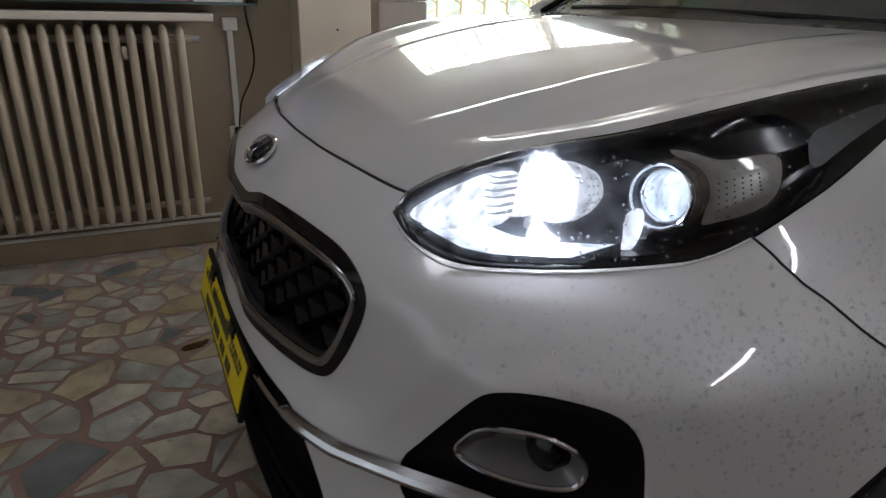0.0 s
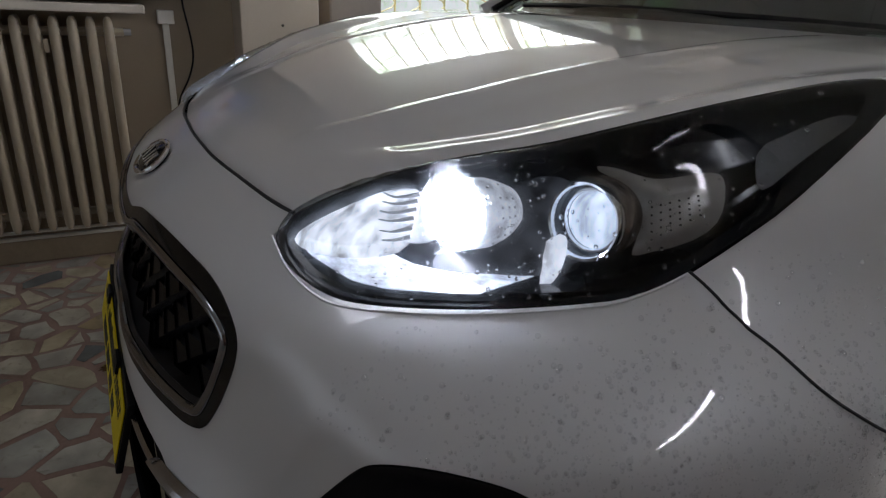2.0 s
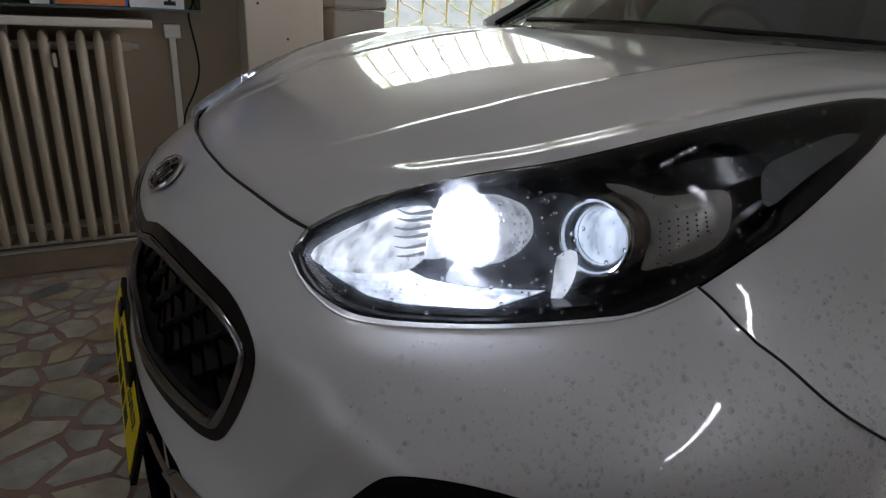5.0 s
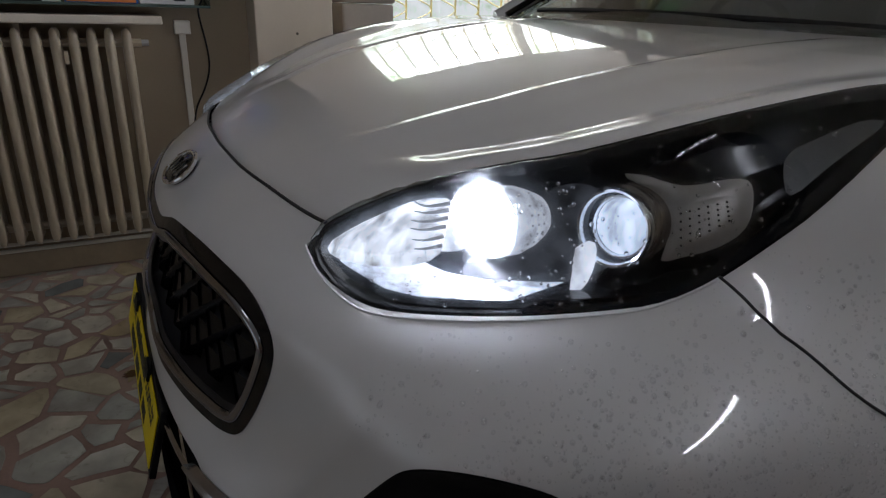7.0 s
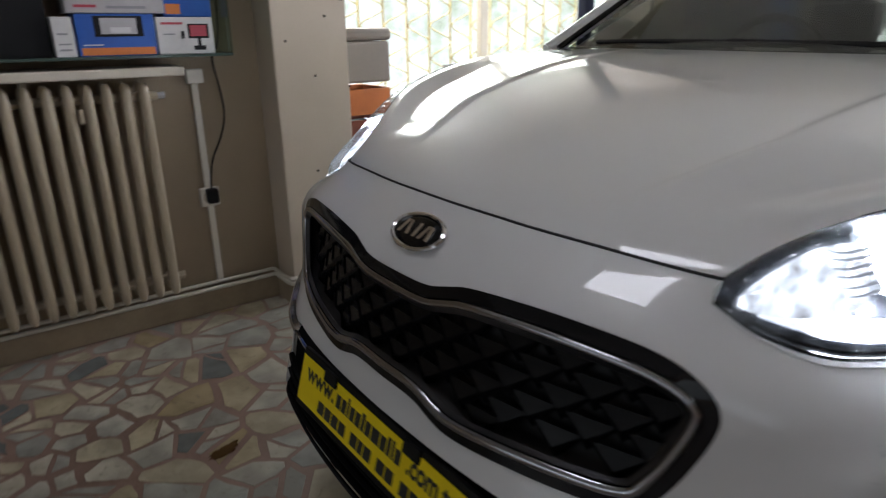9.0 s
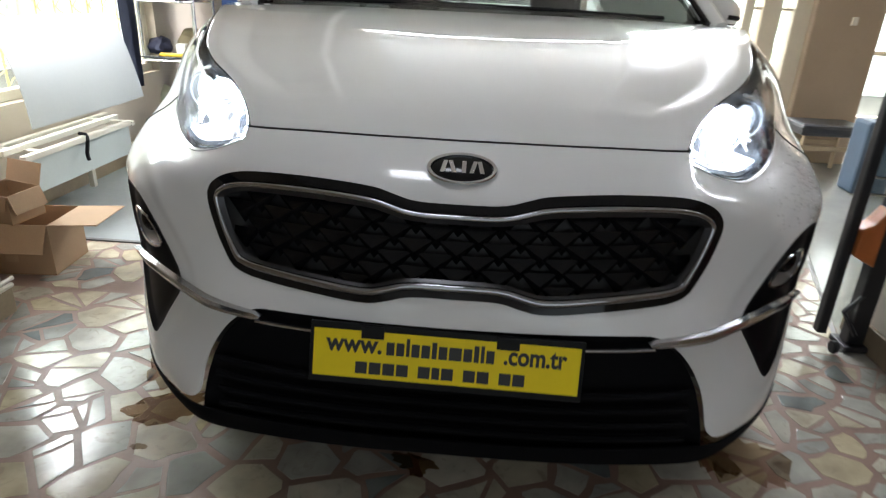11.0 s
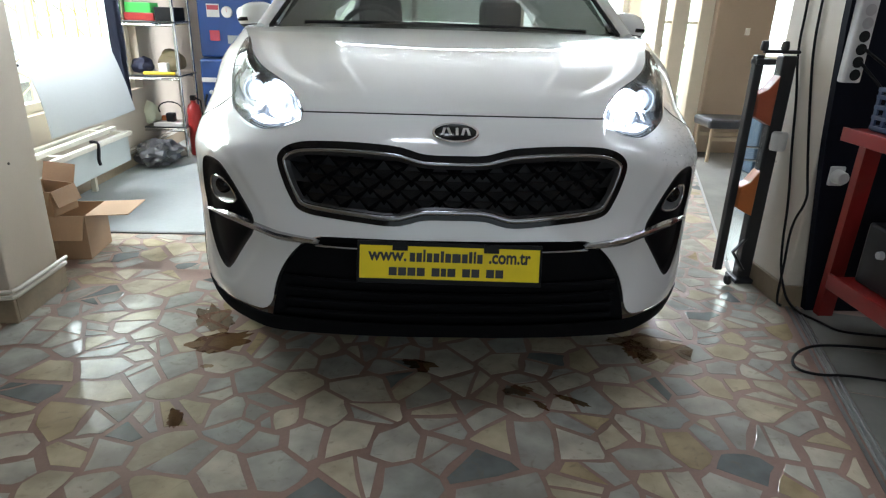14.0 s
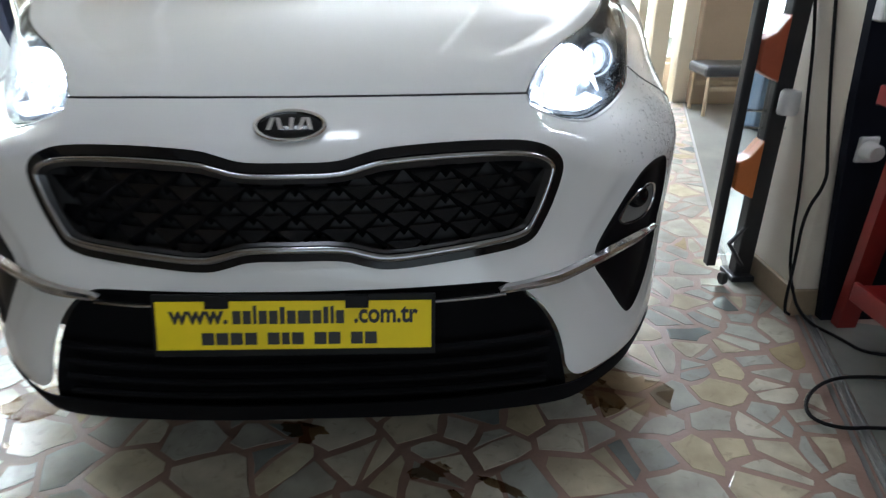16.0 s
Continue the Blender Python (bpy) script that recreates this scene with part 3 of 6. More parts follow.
def scoop(w, h, d):
    """One scale of the grille: an upward facet coming forward to a point, and two dark ones under it."""
    bm = bmesh.new()
    a, b, c, k = (bm.verts.new(v) for v in ((-w, d, 0), (w, d, 0), (0, -d, -h), (0, d, -1.9 * h)))
    for t in ((a, c, b), (a, k, c), (c, k, b)):
        bm.faces.new(t)
    # a thin raised lip along the two lower edges
    a2, b2, c2 = (bm.verts.new(v.co + Vector((0, -.0016, .0030))) for v in (a, b, c))
    bm.faces.new((a, c, c2, a2))
    bm.faces.new((c, b, b2, c2))
    return bm


scale_bm = scoop(.0400, .0260, .0075)
scale_me = bpy.data.meshes.new("mesh_scale")
scale_bm.to_mesh(scale_me)
scale_bm.free()
scale_me.materials.append(SCALE)
for r, z in enumerate(np.arange(.628, .860, .0285)):
    for k in range(-7, 8):
        p = (k + (.5 if r % 2 else 0)) * .083
        if inside([(p, z - .014)], inset(g0, .024))[0]:
            v, w = skin(p, z, -.026), skin(p + .01, z, -.026) - skin(p - .01, z, -.026)
            ob = new("mesh_scale", scale_me)
            ob.parent = grille
            ob.matrix_basis = Matrix.Translation(v) @ pose(0, 0, 0, 0, 0, math.degrees(math.atan2(w[1], w[0])))

# badge: dark oval, bright ring and plain bright strokes
c, up = skin(0, .868, .004), Vector(skin(0, .89) - skin(0, .85)).normalized()
badge_m = Matrix.Translation(c) @ pose(0, 0, 0, math.degrees(math.atan2(up.z, up.y)))
bm = bmesh.new()
lathe(bm, [(0, .006), (.045, .005), (.060, .001), (.062, -.004)], 40)
bmesh.ops.scale(bm, vec=(1, .53, 1), verts=bm.verts)
badge = part("badge", bm, BLACK_GLOSS, car, "dark oval badge in a chrome ring", True, badge_m)
bm = new_tube([(.063 * math.cos(a), .0335 * math.sin(a), .002) for a in np.linspace(0, 2 * math.pi, 49)[:-1]], .0042, 8, True)
part("ring", bm, CHROME, badge, smooth=True)
for x, lean in ((-.034, .25), (-.018, -.35), (.004, 0), (.022, .28), (.036, -.28)):
    bm = bmesh.new()
    prism(bm, [(x - .004 - lean * .012, -.014), (x + .004 - lean * .012, -.014), (x + .004 + lean * .012, .014), (x - .004 + lean * .012, .014)], "z", .003, .0075)
    part("stroke", bm, CHROME, badge)

# lower intake, lip, slit and bright strip
LOW = both([(0, .575), (.37, .573), (.41, .564), (.458, .528), (.497, .478), (.525, .421), (.545, .325), (.56, .262), (.28, .258), (0, .256)])
bm = sheet(rounded(LOW, turns=1), [], lambda p, z, e: skin(p, z, -.012 - min(e, .02)), .02)
lower = part("lower_intake", thick(bm, .003), LIP_BLACK, car, "grained black lower bumper", True)
for z in (.335, .37, .405, .44):
    w = .50 - (.44 - z) * .05
    q = [skin(p, z, .0) for p in np.linspace(-w, w, 40)]
    bm = bmesh.new()
    tube(bm, q, .0075, 6)
    part("slat", bm, LIP_BLACK, lower, smooth=True)
lip = both([(0, .300), (.545, .312), (.626, .314), (.744, .308), (.83, .294), (.90, .258), (.945, .240), (.945, .215), (.80, .246), (.5, .256), (0, .252)])
part("lip", thick(sheet(rounded(lip, turns=1), [], lay(.004), .02), .004), LIP_BLACK, car, "black lower lip", True)


def band(line, w, out, depth):
    """A strip along stations of the skin, w to each side."""
    bm, rows = bmesh.new(), []
    for i, (p, z, k) in enumerate(line):
        rows.append([bm.verts.new(skin(p, z + a * w * k, out * b)) for a, b in ((-1, .1), (-.6, .9), (0, 1.1), (.6, .9), (1, .1))])
    for a, b in zip(rows, rows[1:]):
        for k in range(4):
            bm.faces.new((a[k], b[k], b[k + 1], a[k + 1]))
    bmesh.ops.recalc_face_normals(bm, faces=bm.faces)
    return bm


strip = [(p, float(np.interp(p, (.38, .415, .516, .59, .671, .74, .79), (.556, .556, .556, .566, .576, .575, .567))), float(np.interp(p, (.38, .40, .5, .7, .79), (.15, .7, 1, 1, .25))))
         for p in np.linspace(.385, .79, 50)]
bm = band(strip, .013, .014, 0)
part("bright_strip", mirrored(bm), SATIN, car, "satin chrome strip", True)
part("bright_strip", bm, SATIN, car, "satin chrome strip", True)
part("slit_trim", band([(p, .545, 1) for p in np.linspace(-.40, .40, 60)], .004, .006, 0), SATIN, car, smooth=True)

# fog lamps
POCKET_GREY = mat("dull_grey_pocket", (.20, .20, .20), .30, .35, .1, bump=.05)
for s in (1, -1):
    bm = sheet(rounded(FOG), [rounded(POCKET)], lambda p, z, e: skin(p, z, -.0055 - min(e, .015) * .7), .012)
    thick(bm, .003)
    fog = part("fog_surround", bm if s > 0 else mirrored(bm), FOG_BLACK, car, "gloss black fog lamp surround", True)
    bm = sheet(rounded(POCKET), [], lambda p, z, e: skin(p, z, -.014 - min(e, .028) * 1.5), .008)
    thick(bm, .002)
    part("pocket", bm if s > 0 else mirrored(bm), POCKET_GREY, fog, "dull silver fog lamp pocket", True)
    bm = bmesh.new()
    tube(bm, [skin(p, z, -.010) for p, z in rounded(POCKET)], .0035, 6, True)
    part("pocket_rim", bm if s > 0 else mirrored(bm), SATIN, fog, smooth=True)
    c = skin(.752, .652, -.030)
    bm = bmesh.new()
    lathe(bm, [(0, .012), (.016, .010), (.026, .002), (.029, -.02)], 24, Matrix.Translation(c) @ pose(0, 0, 0, 90, 0, 12))
    part("fog_lens", bm if s > 0 else mirrored(bm), BLACK_GLOSS, fog, smooth=True)

# headlights
LAMP_LINE = LAMP_TOP + LAMP_TAIL + LAMP_LOW[:-1]
lamp_rim = rounded(LAMP_LINE + [(.450, .886)], turns=1)


def ring_at(c, r, tilt, thickness, n=40):
    m = Matrix.Translation(c) @ tilt
    return [m @ Vector((r * math.cos(a), r * math.sin(a), 0)) for a in np.linspace(0, 2 * math.pi, n + 1)[:-1]]


def deep(p, z, d):
    """A point d behind the skin, straight back into the car."""
    v = skin(p, z)
    return np.array((v[0] - .25 * d, v[1] + d * .92, v[2] - .12 * d))


def dome(p, e):
    """How far the clear cover stands proud of the sheet metal: most at the inner lamp, little in the tail."""
    u = min(e / .026, 1)
    return float(np.interp(p, (.44, .48, .62, .70, .78), (.012, .022, .022, .010, .004))) * math.sqrt(u * (2 - u))


def domed(p, z, e):
    return skin(p, z, .001 + dome(p, e))


# ribs and divider emit a little, for the lamp light on them
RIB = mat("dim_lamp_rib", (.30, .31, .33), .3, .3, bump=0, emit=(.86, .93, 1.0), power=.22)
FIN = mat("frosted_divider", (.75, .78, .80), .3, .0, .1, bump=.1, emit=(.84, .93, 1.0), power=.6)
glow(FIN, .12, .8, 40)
COLLAR = mat("satin_brown_collar", (.30, .26, .235), .24, .85, .06, bump=.02)
# the sleeve's glow stands in for lens light that does not reach it
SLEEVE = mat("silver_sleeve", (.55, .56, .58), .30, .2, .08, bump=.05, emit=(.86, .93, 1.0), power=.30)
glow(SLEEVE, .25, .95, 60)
BLADE = mat("satin_lamp_shroud", (.40, .38, .36), .30, .5, .06, bump=.03)
# pale and emitting, to show the beam's spill on the floor
FLOOR_GLOW = mat("frosted_floor_glow", (.30, .32, .36), .3, .3, .6, scale=55, grain=220, bump=.5, emit=(.80, .90, 1.0), power=.5)
glow(FLOOR_GLOW, .0, 1.5, 42, (1, 1, 1))
# faint emission put in for lamp light on the housing back
BACK_GLOW = mat("lamp_back_glow", (.03, .03, .035), .3, .3, .3, scale=30, emit=(.80, .90, 1.0), power=.9, bump=.1)
glow(BACK_GLOW, .0, .08, 30)
MAIN_LENS = mat("main_beam_lens", (.25, .30, .36), .08, .0, emit=(.74, .86, 1.0), power=1.3, bump=0, spread=.4, scale=30)
glow(MAIN_LENS, .5, 2.6, 45, (1, 1, .2))
LENS_STREAK = mat("lens_streak_glow", (.6, .62, .65), .25, .6, emit=(.86, .93, 1.0), power=1.0, bump=.1, spread=.4, scale=50)
glow(LENS_STREAK, .15, 1.9, 30, (1, 1, .6))
GREY_PRISM = mat("grey_reflector", (.055, .057, .055), .3, .1, bump=.3, grain=260)
for s in (1, -1):
    def put(name, bm, material, parent, label="", smooth=True):
        return part(name, bm if s > 0 else mirrored(bm), material, parent, label, smooth)
    bm = sheet(lamp_rim, [], lambda p, z, e: deep(p, z, .009 + min(e * 7, .10)), .012)
    thick(bm, .002)
    head = put("headlight", bm, BLACK_GLOSS, car, "clear headlight with its lamps switched on")
    bm = sheet(lamp_rim, [], domed, .010)
    cover = put("lens_cover", bm, LENS_GLASS, head, "clear glossy lens cover")
    cover.visible_shadow = False
    bm = bmesh.new()
    tube(bm, [skin(p, z, -.0035) for p, z in lamp_rim], .0036, 6, True)
    put("seal", bm, BLACK_GLOSS, head)
    low_edge = [(q[0], q[1]) for q in rounded(LAMP_LOW[3:], False, turns=1)]
    put("bumper_edge", new_tube([skin(p, z - .004 * min(max((p - .48) / .09, 0), 1), .0012) for p, z in low_edge], .0015, 8), PAINT, head, "rolled white edge under the lens")
    inner = inset(lamp_rim, .010)
    bm = thick(sheet(lamp_rim, [inner], lambda p, z, e: skin(p, z, -.004 - .5 * e), .01), .001)
    put("mask", bm, BLACK_GLOSS, head, "black inner border")
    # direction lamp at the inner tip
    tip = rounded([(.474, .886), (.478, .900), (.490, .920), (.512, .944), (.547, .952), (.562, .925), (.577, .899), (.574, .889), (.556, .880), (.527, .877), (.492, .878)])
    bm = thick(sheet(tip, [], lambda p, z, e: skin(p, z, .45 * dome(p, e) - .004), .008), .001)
    tip_ob = put("tip_reflector", bm, LAMP_SOFT, head, "silvery reflector with the bulb light put in as glow")
    for line in ([(.520, .937), (.536, .934), (.553, .942)], [(.529, .929), (.543, .929), (.557, .936)], [(.535, .921), (.548, .921), (.562, .929)], [(.541, .914), (.553, .914), (.566, .921)], [(.550, .905), (.560, .905), (.571, .912)], [(.558, .897), (.566, .898), (.575, .904)]):
        run = rounded(line, False, .004)
        bm = bmesh.new()
        tube(bm, [skin(p, z, .0065) for p, z in run], [.0008 + .0022 * i / len(run) for i in range(len(run))], 6)
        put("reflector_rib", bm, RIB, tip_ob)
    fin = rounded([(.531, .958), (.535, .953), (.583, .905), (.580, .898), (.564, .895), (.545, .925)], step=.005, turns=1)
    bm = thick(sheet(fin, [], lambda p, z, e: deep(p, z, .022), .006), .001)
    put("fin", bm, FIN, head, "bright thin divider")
    # dipped beam: glaring lens at the end of a silver sleeve
    aim = pose(0, 0, 0, 84, 0, 12)
    c = Vector((.566, .366, .921))
    bm = lathe(bmesh.new(), [(0, .016), (.016, .0135), (.028, .007), (.0365, -.003), (.037, -.010)], 40, Matrix.Translation(c) @ aim)
    low_lamp = put("dipped_lens", bm, LAMP, head, "glaring white dipped beam lens")
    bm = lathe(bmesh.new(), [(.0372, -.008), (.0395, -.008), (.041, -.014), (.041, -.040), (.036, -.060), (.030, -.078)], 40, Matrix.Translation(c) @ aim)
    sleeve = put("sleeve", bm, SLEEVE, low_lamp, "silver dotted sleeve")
    bm = bmesh.new()
    for h in (-.034, -.046, -.058):
        for a in np.arange(-40, 56, 16):
            r = .0412 if h > -.04 else .0402 - (-.043 - h) * .25 if h > -.05 else .0366
            bmesh.ops.create_icosphere(bm, subdivisions=1, radius=.0016, matrix=Matrix.Translation(c) @ aim @ Matrix.Translation((r * math.cos(radians(a)), r * math.sin(radians(a)), h)))
    tagged(put("sleeve_dots", bm, RIB, sleeve), kind="stuff")
    # sheet added at the back between the two lamps, its lamp light a faint glow
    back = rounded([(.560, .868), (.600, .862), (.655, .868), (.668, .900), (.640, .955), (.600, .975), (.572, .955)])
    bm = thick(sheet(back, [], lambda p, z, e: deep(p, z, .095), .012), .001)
    put("back_reflector", bm, BACK_GLOW, head, "back sheet with a faint glow put in for lamp light")
    # housing floor: lamp spill is a glow in the inner part, the outer stays black
    for name, p0, p1, material in (("housing_floor", .500, .648, FLOOR_GLOW), ("outer_floor", .650, .735, BLACK_GLOSS)):
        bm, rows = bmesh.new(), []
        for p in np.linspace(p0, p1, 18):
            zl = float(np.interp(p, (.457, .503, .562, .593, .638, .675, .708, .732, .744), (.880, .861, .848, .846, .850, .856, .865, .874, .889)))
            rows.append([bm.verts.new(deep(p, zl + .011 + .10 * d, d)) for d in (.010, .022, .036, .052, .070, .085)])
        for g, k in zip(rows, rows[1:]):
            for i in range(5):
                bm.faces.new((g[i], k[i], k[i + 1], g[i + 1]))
        put(name, thick(bm, .001), material, head, "frosted floor with lamp light put in as its own glow" if p0 < .5 else "")
    # the dipped lens's reflection by the main ring, built as a glowing plate
    lens_streak = rounded([(0.643, 0.906), (0.647, 0.918), (0.655, 0.917), (0.665, 0.894), (0.674, 0.869), (0.666, 0.867)], step=.005, turns=1)
    bm = thick(sheet(lens_streak, [], lambda p, z, e: deep(p, z, .050), .006), .001)
    put("lens_streak", bm, LENS_STREAK, head, "glowing streak for the lens reflected beside the main beam")
    # main beam: chrome ring, dark gap, inner ring and lens
    c = Vector((.656, .474, .931))
    aim = pose(0, 0, 0, 84, 0, 18)
    m_main = Matrix.Translation(c) @ aim
    bm = lathe(bmesh.new(), [(.0385, .000), (.0400, .005), (.0425, .006), (.0440, .002), (.0440, -.012), (.0415, -.014), (.0415, -.060), (.0385, -.060)], 48, m_main, False)
    main = put("main_ring", bm, CHROME, head, "chrome ring round the main beam lens")
    bm = lathe(bmesh.new(), [(.0442, -.008), (.0475, -.010), (.0495, -.016), (.0500, -.046), (.0470, -.052)], 48, m_main, False)
    put("collar", bm, COLLAR, main, "satin brown collar behind the ring")
    bm = lathe(bmesh.new(), [(.0388, .001), (.0350, -.018), (.0350, -.030), (.030, -.030)], 40, m_main, False)
    put("dark_gap", bm, BLACK_GLOSS, main)
    bm = lathe(bmesh.new(), [(.0315, -.016), (.0330, -.012), (.0352, -.012), (.0356, -.018), (.0350, -.024)], 40, m_main, False)
    put("inner_ring", bm, CHROME, main)
    bm = lathe(bmesh.new(), [(0, -.002), (.012, -.004), (.022, -.009), (.0316, -.018)], 40, m_main)
    put("main_lens", bm, MAIN_LENS, main, "bluish lit main beam lens")
    # grey shroud over the main beam that runs out in a dotted plate
    blade = rounded([(.645, .990), (.661, .991), (.680, .984), (.693, .982), (.716, .995), (.726, .988), (.738, .961), (.741, .940), (.732, .923), (.714, .911), (.707, .905), (.703, .925), (.695, .949), (.682, .967), (.662, .981)], step=.005, turns=1)
    bm = thick(sheet(blade, [], lambda p, z, e: deep(p, z, .030 - .010 * min(e / .012, 1)), .006), .001)
    blade_ob = put("blade", bm, BLADE, head, "satin grey plastic shroud")
    plate = rounded([(.697, .962), (.700, .966), (.720, .978), (.726, .976), (.734, .958), (.733, .942), (.725, .929), (.712, .921)], step=.004, turns=1)
    bm = thick(sheet(plate, [], lambda p, z, e: deep(p, z, .0165 - .003 * min(e / .004, 1)), .005), .001)
    plate_ob = put("dot_plate", bm, BLADE, blade_ob)
    bm = bmesh.new()
    for i in range(6):
        for j in range(5):
            u, v = i / 5, j / 4
            q = [(1 - v) * ((1 - u) * k0 + u * k1) + v * ((1 - u) * k2 + u * k3) for k0, k1, k2, k3 in ((.7025, .7225, .7155, .7315), (.957, .971, .9265, .9535))]
            if inside([q], inset(plate, .0015))[0]:
                bmesh.ops.create_icosphere(bm, subdivisions=1, radius=.0014, matrix=Matrix.Translation(deep(*q, .0132)))
    tagged(put("dots", bm, BLACK_GLOSS, blade_ob), kind="stuff")
    # grey side reflector in the tail
    tail = rounded([(.730, 1.019), (.738, 1.036), (.746, 1.052), (.756, 1.054), (.760, 1.050), (.761, 1.037), (.757, 1.002), (.754, .975), (.741, .996)], step=.006, turns=1)
    bm = thick(sheet(tail, [], lambda p, z, e: deep(p, z, .012), .008), .001)
    put("side_reflector", bm, GREY_PRISM, head, "dark grey prismatic side reflector")

# rain drops on the wing and the bumper's corner
random.seed(3)
ball = bmesh.new()
bmesh.ops.create_icosphere(ball, subdivisions=2, radius=1)
ball_v, ball_f = [v.co.copy() for v in ball.verts], [[v.index for v in f.verts] for f in ball.faces]
ball.free()
def spatter(label, material, verts, faces):
    me = bpy.data.meshes.new("rain_spatter")
    me.from_pydata(verts, [], faces)
    me.materials.append(material)
    me.shade_smooth()
    ob = new("rain_spatter", me)
    ob.parent = car
    ob.visible_shadow = False
    tagged(ob, label, kind="stuff")


drop_v, drop_f = [], []
for _ in range(3900):
    p, z = .74 + .32 * random.random() ** .8, random.gauss(.80, .075)
    if random.random() < .08:
        p, z = random.uniform(.64, .84), random.uniform(.76, .845)
    if not (.60 < z < .93) or inside([(p, z)], fog_hole)[0] or inside([(p, z)], lamp_rim)[0]:
        continue
    r = .0007 + .0026 * random.random() ** 3.6
    c = pressed(p, z, 0) if z < float(np.interp(p, (.751, .80, .855, .919, .985), (.903, .868, .844, .815, .784))) or p < .75 else skin(p, z, -.0015)
    up = Vector(skin(p, z, .01) - skin(p, z)).normalized()
    m = Matrix.Translation(c) @ up.to_track_quat("Z", "Y").to_matrix().to_4x4() @ Matrix.Diagonal((r, r * random.uniform(1, 1.25), r * .75, 1))
    k = len(drop_v)
    drop_v += [m @ v for v in ball_v]
    drop_f += [[i + k for i in f] for f in ball_f]
spatter("clear rain drops on the paint", DROP, drop_v, drop_f)
drop_v, drop_f = [], []
for _ in range(420):
    p, z = random.uniform(.55, .77), random.uniform(.85, 1.07)
    e = float(edge_distance([(p, z)], lamp_rim)[0])
    if not inside([(p, z)], lamp_rim)[0] or e < .003:
        continue
    r = .0008 + .0020 * random.random() ** 3
    c = domed(p, z, e)
    up = Vector(skin(p, z, .01) - skin(p, z)).normalized()
    m = Matrix.Translation(c) @ up.to_track_quat("Z", "Y").to_matrix().to_4x4() @ Matrix.Diagonal((r, r * random.uniform(1, 1.3), r * .6, 1))
    k = len(drop_v)
    drop_v += [m @ v for v in ball_v]
    drop_f += [[i + k for i in f] for f in ball_f]
spatter("clear rain drops on the lens cover", WATER, drop_v, drop_f)
# number plate: a yellow card with plain bars for its two lines
ctr = Vector((-.0075, -.0165, .5145))
plate_m = Matrix.Translation(ctr) @ pose(0, 0, 0, 0, 1.3, 1.0) @ pose(0, 0, 0, 90 - 15)
bm = new_box(-.268, -.062, -.012, .268, .060, -.002, bevel=.002)
holder = part("plate_holder", bm, BLACK_MATT, car, "black plate holder", False, plate_m)
card = part("number_plate", new_box(-.260, -.0475, -.001, .260, .0475, .001, bevel=.0008), YELLOW, car, "yellow plate with two lines of black writing", False, plate_m)


def lettering(words, x0, x1, y0, y1):
    """Words in the built-in font, as one flat mesh filling a box on the card."""
    cu = bpy.data.curves.new("lettering", "FONT")
    cu.body, cu.offset = words, .03
    src = bpy.data.objects.new("lettering", cu)
    me = bpy.data.meshes.new_from_object(src)
    bpy.data.objects.remove(src)
    bm = bmesh.new()
    bm.from_mesh(me)
    bpy.data.meshes.remove(me)
    lo, hi = (Vector([k(v.co[i] for v in bm.verts) for i in range(3)]) for k in (min, max))
    for v in bm.verts:
        v.co = Vector((x0 + (v.co.x - lo.x) / (hi.x - lo.x) * (x1 - x0), y0 + (v.co.y - lo.y) / (hi.y - lo.y) * (y1 - y0), .0013))
    return bm


part("lettering", lettering("www.", -.236, -.126, .003, .029), INK, card)
part("lettering", lettering(".com.tr", .112, .234, .003, .037), INK, card)
x = -.117
for w, h in ((15, 26), (15, 26), (6, 36), (15, 26), (16, 26), (9, 33), (16, 26), (24, 26), (16, 26), (9, 33), (6, 34), (15, 26)):
    part("bar", new_box(x, .003, .001, x + w * .00098 + .0008, .003 + h * .001, .0015), INK, card)
    x += w * .00098 + .0046
x = -.176
for w in (23, 23, 23, 23, 0, 23, 15, 23, 0, 23, 23, 0, 23, 23):
    if w:
        part("bar", new_box(x, -.038, .001, x + w * .001, -.014, .0015), INK, card)
        x += w * .001 + .0038
    else:
        x += .016
for x in (-.145, .118):
    part("clip", new_box(x - .022, .034, .0, x + .022, .058, .006, bevel=.001), BLACK_MATT, holder)

# wheels, arches
for s in (1, -1):
    for y in (.905, 3.575):
        bm = bmesh.new()
        lathe(bm, [(.225, -.105), (.30, -.115), (.335, -.10), (.345, -.06), (.347, 0), (.345, .06), (.335, .10), (.30, .115), (.225, .105)], 48, pose(s * .80, y, .347, 0, 90, 0))
        tyre = part("wheel", bm, RUBBER, car, "black road wheel", True)
        bm = bmesh.new()
        lathe(bm, [(.0, .07), (.05, .07), (.06, .05), (.19, .075), (.215, .09), (.228, .10), (.228, -.1)], 40, pose(s * .80, y, .347, 0, 90 * s, 0))
        part("rim", bm, SILVER, tyre, "grey alloy rim", True)
    line = [skin(p, z, -.006) for p, z in arch_points(-.004, 8, 172, 40)]
    bm = bmesh.new()
    tube(bm, line, .010, 8)
    part("arch_cladding", bm if s > 0 else mirrored(bm), BLACK_MATT, car, "black wheel arch cladding", True)
    bm = bmesh.new()
    n = 24
    rows = []
    for i in range(n + 1):
        a = radians(-12 + 204 * i / n)
        y, z = .905 - .40 * math.cos(a), .345 + .40 * math.sin(a)
        rows.append([bm.verts.new((s * x, y, z)) for x in (.58, .89)])
    for a, b in zip(rows, rows[1:]):
        bm.faces.new((a[0], a[1], b[1], b[0]))
    bm.faces.new([r[0] for r in rows])
    part("arch_liner", thick(bm, .003), BLACK_DEEP, car)

